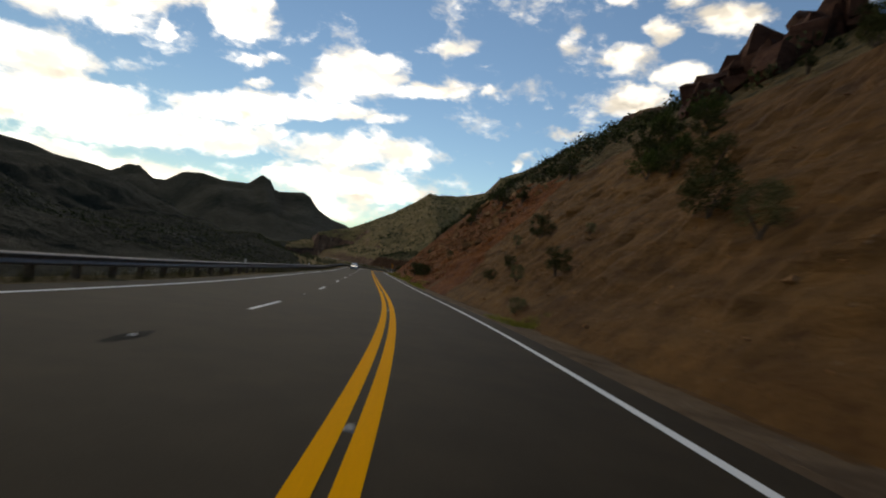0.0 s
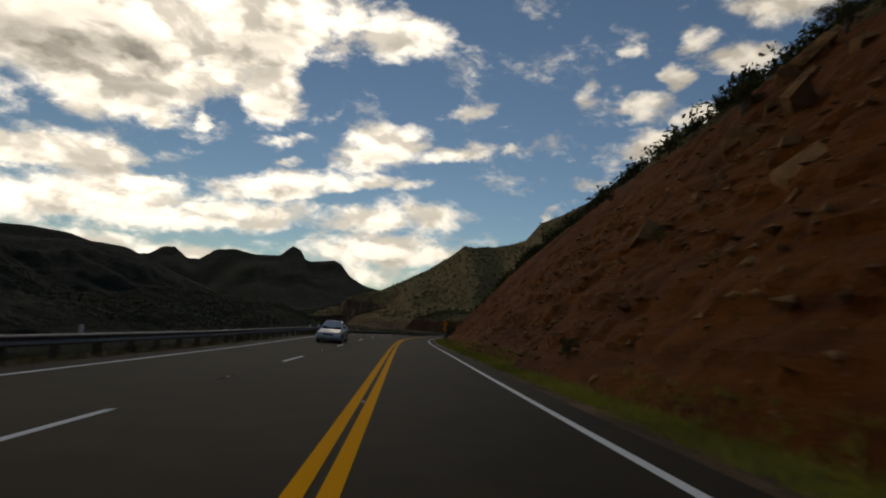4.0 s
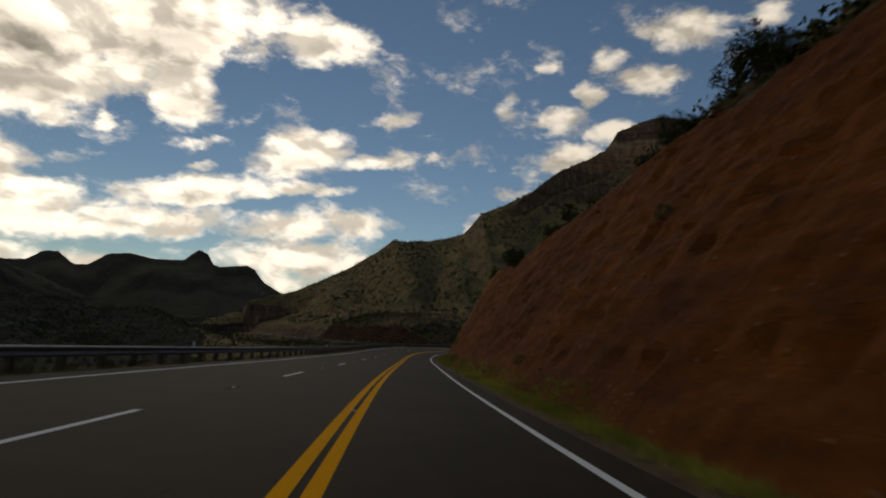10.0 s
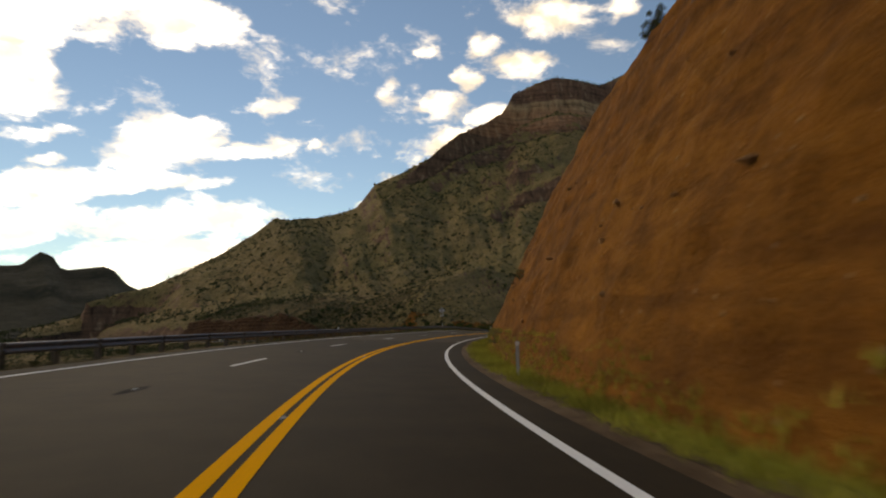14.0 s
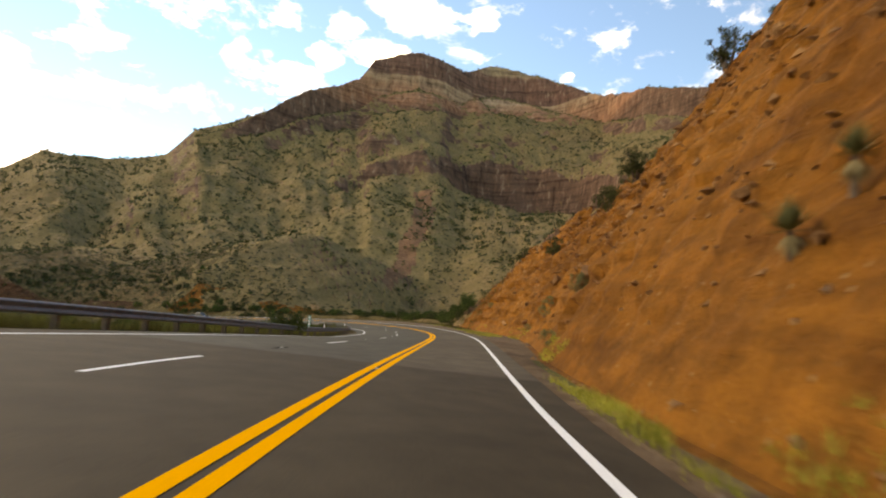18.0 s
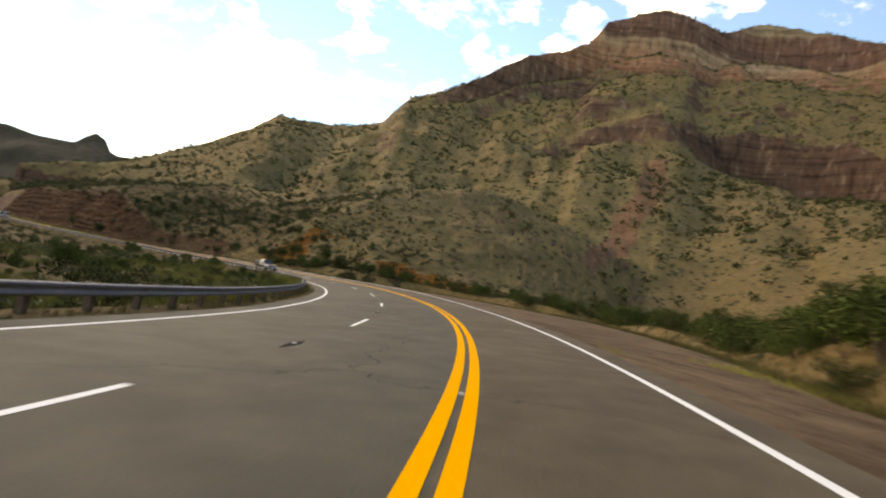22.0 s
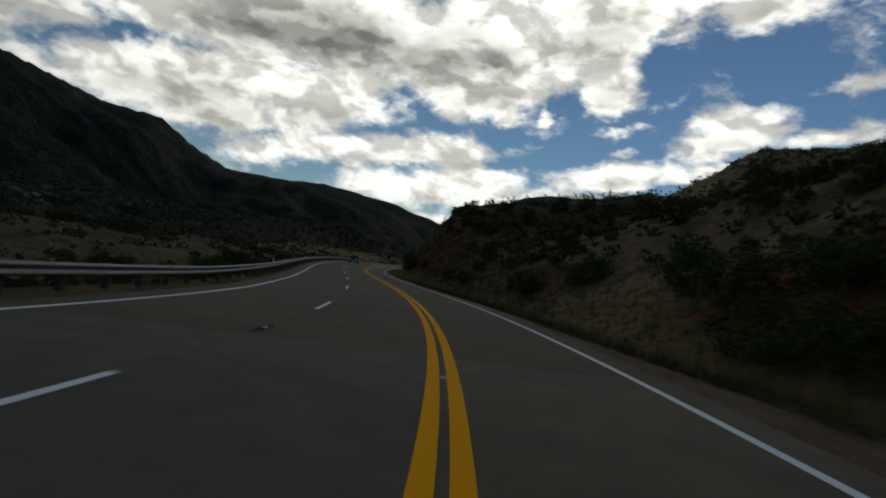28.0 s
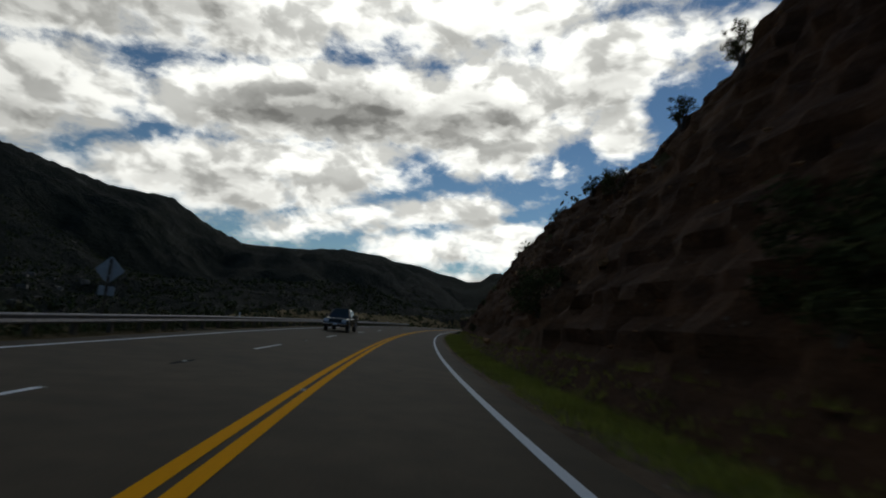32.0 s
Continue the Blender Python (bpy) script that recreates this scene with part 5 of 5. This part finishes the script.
g = np.random.default_rng(31)
n = 5200
s = np.concatenate([g.uniform(-15, 478, n // 2), g.uniform(66, 128, n // 6), g.uniform(392, 474, n // 4), g.uniform(640, 730, n // 8)])
jmax = len(off) + 1
j = np.clip((2 + jmax * 0.75 * g.random(len(s)) ** 1.15).astype(int), 4, jmax)
s1 = 62 + 78 * g.random(2200) ** 1.2
stones("broken_stone", s1, np.clip((5 + jmax * 0.72 * g.random(2200)).astype(int), 4, jmax), 0.05 + 0.32 * g.random(2200) ** 2.6, 35, "broken pale stone embedded in the earth cut")
s1 = g.uniform(396, 474, 5200)
stones("broken_stone", s1, np.clip((jmax * (0.22 + 0.62 * g.random(5200) ** 0.6)).astype(int), 4, jmax), 0.04 + 0.30 * g.random(5200) ** 3.0, 36, "broken brown stone embedded in the earth cut")
stones("loose_stones", s, j, 0.03 + 0.16 * g.random(len(s)) ** 3, 33, "loose stones scattered over the earth cut")

# dark red crag above the cut, near the start
CRAG = soil("red_crag_rock", (0.085, 0.040, 0.028), (0.15, 0.072, 0.048), (0.20, 0.13, 0.09), 0.4)
crag_rocks = []
for k in range(6):
    me = ROCKS[k].copy()
    me.materials[0] = CRAG
    crag_rocks.append(me)
x, y, z = ground_at(41.0, 29.0)
crag_top = new("rock_outcrop")
crag_top.matrix_world = Matrix.Translation((x, y, z))
inv = crag_top.matrix_world.inverted()
rnd = random.Random(41)
for k in range(30):
    s, u = 35 + 12 * rnd.random(), 25.5 + 8 * rnd.random()
    x, y, z = ground_at(s, u)
    sz = rnd.uniform(0.8, 1.6)
    up = rnd.random() * np.interp(u, [25.5, 28, 33.5], [0.2, 1.6, 2.4])
    link("rock", crag_rocks[k % 6], crag_top).matrix_local = inv @ Matrix.Translation((x, y, z + up)) @ Euler((rnd.uniform(-0.5, 0.5), rnd.uniform(-0.5, 0.5), rnd.uniform(0, 6.28))).to_matrix().to_4x4() @ Matrix.Diagonal((sz, sz * 1.2, sz * 1.9, 1))
tagged(crag_top, "dark red broken crag above the earth cut", "rock outcrop")

# pale boulders far down the canyon
PALE_ROCK = soil("pale_outcrop", (0.15, 0.135, 0.115), (0.24, 0.215, 0.18), (0.1, 0.09, 0.075), 0.5)
rnd = random.Random(23)
for k in range(34):
    a, r = radians(rnd.uniform(53.5, 60)), rnd.uniform(375, 455)
    x, y = HUBX - math.sin(a) * r, HUBY + math.cos(a) * r
    s, u = along(np.array([x]), np.array([y]))
    me = ROCKS[k % 6].copy()
    me.materials[0] = PALE_ROCK
    ob = new("boulder", me)
    sz = rnd.uniform(0.9, 2.8)
    ob.matrix_world = Matrix.Translation((x, y, float(land(np.array([x]), np.array([y]), s, u)[0]) + 0.15 * sz)) @ Matrix.Rotation(rnd.uniform(0, 6.28), 4, "Z") @ Matrix.Diagonal((sz * 1.6, sz, sz * 0.8, 1))
    tagged(ob, "pale weathered boulder on the canyon floor", "boulder", "canyon boulders")

# ---- signs ----
SIGN_YELLOW, SIGN_BLACK, SIGN_GREY, SIGN_GREEN, SIGN_WHITE = (plain(a, c, r, m, 0.1) for a, c, r, m in (
    ("sign_yellow", (1.0, 0.36, 0.0), 0.45, 0.0), ("sign_black", (0.012, 0.012, 0.012), 0.5, 0.0), ("sign_back_metal", (0.42, 0.43, 0.43), 0.55, 0.4),
    ("sign_green", (0.01, 0.24, 0.15), 0.45, 0.0), ("sign_white", (0.8, 0.8, 0.78), 0.45, 0.0)))


def plate(bm, outline, y0, y1):
    """A flat plate in the upright plane with the given outline."""
    a = [bm.verts.new((x, y0, z)) for x, z in outline]
    b = [bm.verts.new((x, y1, z)) for x, z in outline]
    bm.faces.new(a)
    bm.faces.new(b[::-1])
    for i in range(len(a)):
        k = (i + 1) % len(a)
        bm.faces.new([a[i], b[i], b[k], a[k]])
    bmesh.ops.recalc_face_normals(bm, faces=bm.faces)
    return bm


def diamond(r, cut=0.05):
    pts = []
    for a in (90, 0, -90, 180):
        c = Vector((math.cos(radians(a)), math.sin(radians(a))))
        t = Vector((-c.y, c.x))
        pts += [tuple(c * (r - cut) + t * cut), tuple(c * (r - cut * 0.3)), tuple(c * (r - cut) - t * cut)]
    return pts


def oblong(w, h, z=0.0):
    return [(-w / 2, z - h / 2), (w / 2, z - h / 2), (w / 2, z + h / 2), (-w / 2, z + h / 2)]


def letters(text, size, mat, parent, place_at):
    cu = bpy.data.curves.new("number", "FONT")
    cu.body, cu.size, cu.align_x, cu.align_y, cu.extrude, cu.offset = text, size, "CENTER", "CENTER", 0.001, 0.006
    tmp = bpy.data.objects.new("number", cu)
    scene.collection.objects.link(tmp)
    me = bpy.data.meshes.new_from_object(tmp.evaluated_get(bpy.context.evaluated_depsgraph_get()))
    bpy.data.objects.remove(tmp)
    me.materials.clear()
    me.materials.append(mat)
    ob = link("number", me, parent, "black number 30")
    ob.matrix_local = place_at @ Matrix.Rotation(radians(90), 4, "X")
    return ob


def channel_post(top):
    bm = box(bmesh.new(), (-0.03, 0.006, -0.5), (0.03, 0.014, top), 0.002)
    box(bm, (-0.045, 0.014, -0.5), (-0.03, 0.04, top), 0.002)
    box(bm, (0.03, 0.014, -0.5), (0.045, 0.04, top), 0.002)
    return bm


def curve_sign(m, height):
    ob = new("warning_sign")
    ob.matrix_world = m
    part("post", channel_post(height + 0.45), SIGN_GREY, ob, "galvanised channel post")
    face = part("diamond_panel", plate(bmesh.new(), [(x, z + height) for x, z in diamond(0.54)], -0.004, 0.004), SIGN_YELLOW, ob, "orange-yellow diamond panel")
    bm = bmesh.new()
    for a, b in (((-0.215, -0.28), (-0.115, 0.05)), ((-0.115, -0.05), (0.03, 0.05)), ((0.03, -0.05), (0.13, 0.17))):
        plate(bm, [(a[0], a[1] + height), (b[0], a[1] + height), (b[0], b[1] + height), (a[0], b[1] + height)], -0.007, -0.005)
    plate(bm, [(-0.06, 0.17 + height), (0.22, 0.17 + height), (0.08, 0.40 + height)], -0.007, -0.005)
    part("arrow", bm, SIGN_BLACK, face, "black arrow with a sharp double bend")
    for sx in (-1, 1):
        for sz in (-1, 1):
            bm = plate(bmesh.new(), [(sx * 0.47, height), (sx * 0.485, height), (0, height + sz * 0.485), (0, height + sz * 0.47)], -0.0065, -0.005)
            part("border", bm, SIGN_BLACK, face)
    low = part("plaque", plate(bmesh.new(), oblong(0.56, 0.68, height - 0.90), -0.004, 0.004), SIGN_YELLOW, ob, "orange-yellow speed plaque")
    letters("30", 0.42, SIGN_BLACK, low, Matrix.Translation((0, -0.0062, height - 0.80)))
    for x in (-0.15, 0.0, 0.15):
        part("bar", plate(bmesh.new(), [(x - 0.05, height - 1.145), (x + 0.05, height - 1.145), (x + 0.05, height - 1.06), (x - 0.05, height - 1.06)], -0.0068, -0.005), SIGN_BLACK, low)
    for z in (height - 0.25, height + 0.25, height - 0.72, height - 1.0):
        bm = bmesh.new()
        bmesh.ops.create_cone(bm, cap_ends=True, segments=6, radius1=0.016, radius2=0.016, depth=0.012, matrix=Matrix.Translation((0, -0.009, z)) @ Matrix.Rotation(radians(90), 4, "X"))
        part("bolt", bm, SIGN_GREY, ob)
    return tagged(ob, "orange-yellow diamond curve warning sign with speed plaque", "road sign")


x, y, z = ground_at(165.0, 5.35)
curve_sign(Matrix.Translation((x, y, z)) @ Matrix.Rotation(float(np.interp(165.0, SG, PSI)) + radians(5), 4, "Z") @ Matrix.Diagonal((0.78, 0.78, 0.78, 1)), (2.58 + float(on_road(165.0, 0.0)[2]) - z) / 0.78)


def sign_back(s, u, height):
    x, y, z = ground_at(s, u)
    ob = new("sign_back")
    ob.matrix_world = Matrix.Translation((x, y, z)) @ Matrix.Rotation(float(np.interp(s, SG, PSI)) + radians(188), 4, "Z")
    h = height + float(on_road(s, -7.0)[2]) - z
    part("post", channel_post(h + 0.45), WOOD, ob)
    part("diamond_panel", plate(bmesh.new(), [(a, b + h) for a, b in diamond(0.54)], -0.004, 0.004), SIGN_GREY, ob, "bare grey metal back")
    part("plaque", plate(bmesh.new(), oblong(0.58, 0.36, h - 0.80), -0.004, 0.004), SIGN_GREY, ob)
    for d in (-0.22, 0.22):
        part("brace", box(bmesh.new(), (-0.2, 0.005, h + d - 0.02), (0.2, 0.03, h + d + 0.02), 0.003), SIGN_GREY, ob)
    return tagged(ob, "grey metal back of a diamond road sign", "road sign", "sign backs")


sign_back(398.6, -10.0, 3.3)
sign_back(671.6, -10.0, 2.2)

x, y, z = ground_at(433.6, -10.5)
mile = new("mile_marker")
mile.matrix_world = Matrix.Translation((x, y, z)) @ Matrix.Rotation(float(np.interp(433.6, SG, PSI)), 4, "Z")
hz = float(on_road(433.6, -8.0)[2]) - z
part("post", channel_post(hz + 1.5), SIGN_GREY, mile)
panel = part("panel", plate(bmesh.new(), oblong(0.25, 1.15, hz + 0.95), -0.004, 0.004), SIGN_GREEN, mile, "tall green panel")
for k in range(4):
    part("bar", plate(bmesh.new(), oblong(0.13, 0.17, hz + 1.36 - 0.27 * k), -0.0065, -0.0048), SIGN_WHITE, panel)
tagged(mile, "narrow green mile marker on a steel post", "road sign")

def delineator(s, u):
    x, y, z = ground_at(s, u)
    ob = new("delineator")
    ob.matrix_world = Matrix.Translation((x, y, z)) @ Matrix.Rotation(float(np.interp(s, SG, PSI)), 4, "Z")
    top = float(on_road(s, 4.0)[2]) - z + 0.86
    part("post", channel_post(top), SIGN_GREY, ob, "thin galvanised post")
    part("reflector", plate(bmesh.new(), oblong(0.10, 0.10, top - 0.07), -0.004, 0.004), SIGN_WHITE, ob, "white square reflector")
    return tagged(ob, "thin steel post with a white reflector beside the shoulder", "road marker", "delineators")


delineator(326.0, 4.92)
delineator(391.7, 4.92)

# ---- vehicles ----
GLASS, TYRE, RIM = plain("car_glass", (0.02, 0.024, 0.026), 0.06, 0.0, 0.02), plain("tyre_rubber", (0.02, 0.02, 0.02), 0.85), plain("wheel_rim", (0.45, 0.45, 0.46), 0.3, 0.9)
LAMP, TRIM, CHROME = plain("lamp_lens", (0.75, 0.76, 0.78), 0.1), plain("black_trim", (0.018, 0.018, 0.018), 0.5), plain("chrome", (0.6, 0.6, 0.6), 0.15, 1.0)
SILVER, DARK = plain("white_car_paint", (0.62, 0.63, 0.64), 0.25, 0.1, 0.03), plain("dark_green_paint", (0.018, 0.028, 0.026), 0.25, 0.1, 0.05)


def loft(rows, half, ease=0.12):
    """A rounded shell from stations along y: (y, bottom, top, half width at the bottom, half width at the top)."""
    bm = bmesh.new()
    rings = []
    for y, z0, z1, w0, w1 in rows:
        e = min(ease, (z1 - z0) * 0.4)
        pts = [(w0 - 0.05, z0), (w0, z0 + e * 0.6), ((w0 * 0.4 + w1 * 0.6) + 0.01, (z0 + z1) / 2 + 0.06), (w1, z1 - e), (w1 - e, z1)]
        pts = pts + [(0.0, z1 + 0.015)] + [(-x, z) for x, z in pts[::-1]]
        rings.append([bm.verts.new((x, y, z)) for x, z in pts])
    for a, b in zip(rings, rings[1:]):
        for i in range(len(a)):
            k = (i + 1) % len(a)
            bm.faces.new([a[i], a[k], b[k], b[i]])
    bm.faces.new(rings[0])
    bm.faces.new(rings[-1][::-1])
    bmesh.ops.recalc_face_normals(bm, faces=bm.faces)
    return bm


def wheel(parent, x, y, r):
    ob = new("wheel")
    ob.parent = parent
    ob.matrix_local = Matrix.Translation((x, y, r))
    turn = Matrix.Rotation(radians(90), 4, "Y")
    bm = bmesh.new()
    bmesh.ops.create_cone(bm, cap_ends=False, segments=24, radius1=r, radius2=r, depth=0.20, matrix=turn)
    for sx in (-1, 1):
        bmesh.ops.create_cone(bm, cap_ends=False, segments=24, radius1=r if sx > 0 else r * 0.64, radius2=r * 0.64 if sx > 0 else r, depth=0.04, matrix=Matrix.Translation((sx * 0.12, 0, 0)) @ turn)
    part("tyre", bm, TYRE, ob, smooth_it=True)
    bm = bmesh.new()
    bmesh.ops.create_cone(bm, cap_ends=True, segments=20, radius1=r * 0.63, radius2=r * 0.63, depth=0.22, matrix=turn)
    for k in range(5):
        a = k * 1.2566
        tube(bm, (0.12 * (1 if x > 0 else -1), 0, 0), (0.12 * (1 if x > 0 else -1), math.cos(a) * r * 0.55, math.sin(a) * r * 0.55), 0.035, 0.03, 6)
    part("rim", bm, RIM, ob)


def vehicle(name, s, u, paint_mat, rows, cab, wheels, r, label, bed=False):
    """A car that faces back along the road, its front at lower y."""
    ob = new(name)
    ob.matrix_world = frame_at(s, u)
    part("body", loft(rows, 0), paint_mat, ob, smooth_it=False)
    c = part("cab", loft(cab, 0, 0.10), paint_mat, ob)
    (y0, z0, _, wb, _), (y1, _, z1, _, wt) = cab[0], cab[1]
    bm = plate(bmesh.new(), [(-wb + 0.1, 0), (wb - 0.1, 0), (wt - 0.1, 1), (-wt + 0.1, 1)], -0.012, 0.0)
    lean_ = Matrix.Translation((0, y0 - 0.02, z0 + 0.05)) @ Matrix(((1, 0, 0, 0), (0, 1, y1 - y0, 0), (0, 0, z1 - z0 - 0.12, 0), (0, 0, 0, 1)))
    bmesh.ops.transform(bm, matrix=lean_, verts=bm.verts)
    part("windscreen", bm, GLASS, c)
    (yb, zb, _, wbb, _), (ya, _, za, _, wta) = cab[-1], cab[-2]
    bm = plate(bmesh.new(), [(-wbb + 0.12, zb + 0.1), (wbb - 0.12, zb + 0.1), (wta - 0.12, za - 0.12), (-wta + 0.12, za - 0.12)], 0.0, 0.012)
    bmesh.ops.transform(bm, matrix=Matrix.Translation((0, yb + 0.012, 0)) @ Matrix(((1, 0, 0, 0), (0, 1, 0.0, 0), (0, 0, 1, 0), (0, 0, 0, 1))), verts=bm.verts)
    part("rear_window", bm, GLASS, c)
    for sx in (-1, 1):
        for a, b in ((y1 - 0.1, (y1 + ya) / 2 - 0.04), ((y1 + ya) / 2 + 0.04, ya - 0.02)):
            bm = bmesh.new()
            q = [(sx * (wb - 0.01), a - 0.22 if a < (y1 + ya) / 2 - 0.2 else a, z0 + 0.12), (sx * (wb - 0.01), b, z0 + 0.12), (sx * (wt + 0.025), b, z1 - 0.13), (sx * (wt + 0.025), a + 0.02, z1 - 0.13)]
            inner = [bm.verts.new((x - sx * 0.02, y, z)) for x, y, z in q]
            outer = [bm.verts.new((x + sx * 0.012, y, z)) for x, y, z in q]
            bm.faces.new(outer)
            bm.faces.new(inner[::-1])
            for i in range(4):
                bm.faces.new([inner[i], inner[(i + 1) % 4], outer[(i + 1) % 4], outer[i]])
            bmesh.ops.recalc_face_normals(bm, faces=bm.faces)
            part("side_window", bm, GLASS, c)
        w = rows[1][3]
        yf, zt = rows[0][0], rows[1][2]
        part("headlight", box(bmesh.new(), (sx * (w - 0.46), yf - 0.03, zt - 0.26), (sx * (w - 0.10), yf + 0.12, zt - 0.08), 0.02), LAMP, ob, "clear headlight")
        part("tail_light", box(bmesh.new(), (sx * (w - 0.2), rows[-1][0] - 0.1, zt - 0.2), (sx * (w - 0.04), rows[-1][0] + 0.02, zt - 0.02), 0.02), plain("tail_lens", (0.35, 0.01, 0.01), 0.2), ob)
        part("side_mirror", box(bmesh.new(), (sx * (w + 0.02), y0 + 0.42, z0 + 0.1), (sx * (w + 0.2), y0 + 0.52, z0 + 0.27), 0.03), paint_mat, ob)
        for wy in wheels:
            wheel(ob, sx * (w - 0.10), wy, r)
        for wy in wheels:
            bm = bmesh.new()
            bmesh.ops.create_cone(bm, cap_ends=True, segments=20, radius1=r + 0.07, radius2=r + 0.07, depth=0.06, matrix=Matrix.Translation((sx * (w - 0.035), wy, r + 0.02)) @ Matrix.Rotation(radians(90), 4, "Y"))
            part("wheel_arch", bm, TRIM, ob)
    yf, zt, zb = rows[0][0], rows[1][2], rows[0][1]
    part("grille", box(bmesh.new(), (-0.34, yf - 0.025, zt - 0.27), (0.34, yf + 0.05, zt - 0.09), 0.015), TRIM, ob, "dark grille")
    part("front_bumper", box(bmesh.new(), (-rows[1][3] + 0.04, yf - 0.10, zb + 0.06), (rows[1][3] - 0.04, yf + 0.1, zb + 0.26), 0.04), CHROME if bed else paint_mat, ob)
    part("number_plate", box(bmesh.new(), (-0.15, yf - 0.115, zb + 0.09), (0.15, yf - 0.10, zb + 0.23), 0.003), SIGN_WHITE, ob)
    if bed:
        yb0, yb1, w = cab[-1][0] + 0.06, rows[-1][0] - 0.02, rows[-1][3]
        zt2 = rows[-1][2]
        for sx in (-1, 1):
            part("bed_side", box(bmesh.new(), (sx * (w - 0.09), yb0, zt2 - 0.02), (sx * (w - 0.01), yb1, zt2 + 0.22), 0.02), paint_mat, ob)
        part("tailgate", box(bmesh.new(), (-w + 0.09, yb1 - 0.06, zt2 - 0.02), (w - 0.09, yb1, zt2 + 0.2), 0.02), paint_mat, ob)
    return tagged(ob, label, "car" if not bed else "pickup truck")


SEDAN = [(-2.25, 0.28, 0.62, 0.70, 0.66), (-2.05, 0.2, 0.74, 0.86, 0.80), (-1.0, 0.19, 0.92, 0.90, 0.80), (0.9, 0.19, 0.98, 0.90, 0.82), (1.9, 0.22, 0.98, 0.88, 0.78), (2.25, 0.32, 0.85, 0.78, 0.70)]
SEDAN_CAB = [(-0.95, 0.86, 0.90, 0.78, 0.74), (-0.15, 0.86, 1.44, 0.80, 0.60), (0.75, 0.86, 1.43, 0.80, 0.60), (1.55, 0.90, 1.0, 0.76, 0.70)]
TRUCK = [(-2.75, 0.48, 1.0, 0.86, 0.84), (-2.6, 0.42, 1.06, 0.96, 0.92), (-1.3, 0.40, 1.16, 0.98, 0.92), (0.8, 0.40, 1.16, 0.98, 0.93), (2.7, 0.44, 1.14, 0.97, 0.93), (2.8, 0.5, 1.12, 0.95, 0.92)]
TRUCK_CAB = [(-1.35, 1.08, 1.12, 0.90, 0.86), (-0.6, 1.08, 1.82, 0.90, 0.70), (0.75, 1.08, 1.80, 0.90, 0.70), (1.0, 1.08, 1.2, 0.90, 0.86)]
vehicle("sedan", 128.8, -4.4, SILVER, SEDAN, SEDAN_CAB, (-1.38, 1.35), 0.32, "white sedan car standing in the oncoming lane")
vehicle("pickup_truck", 562.0, -5.3, DARK, TRUCK, TRUCK_CAB, (-1.75, 1.75), 0.39, "dark green pickup truck in the outer lane of the bend", True)
vehicle("pickup_truck", 695.0, -4.6, DARK, TRUCK, TRUCK_CAB, (-1.75, 1.75), 0.39, "dark pickup truck on the straight below the hill", True)
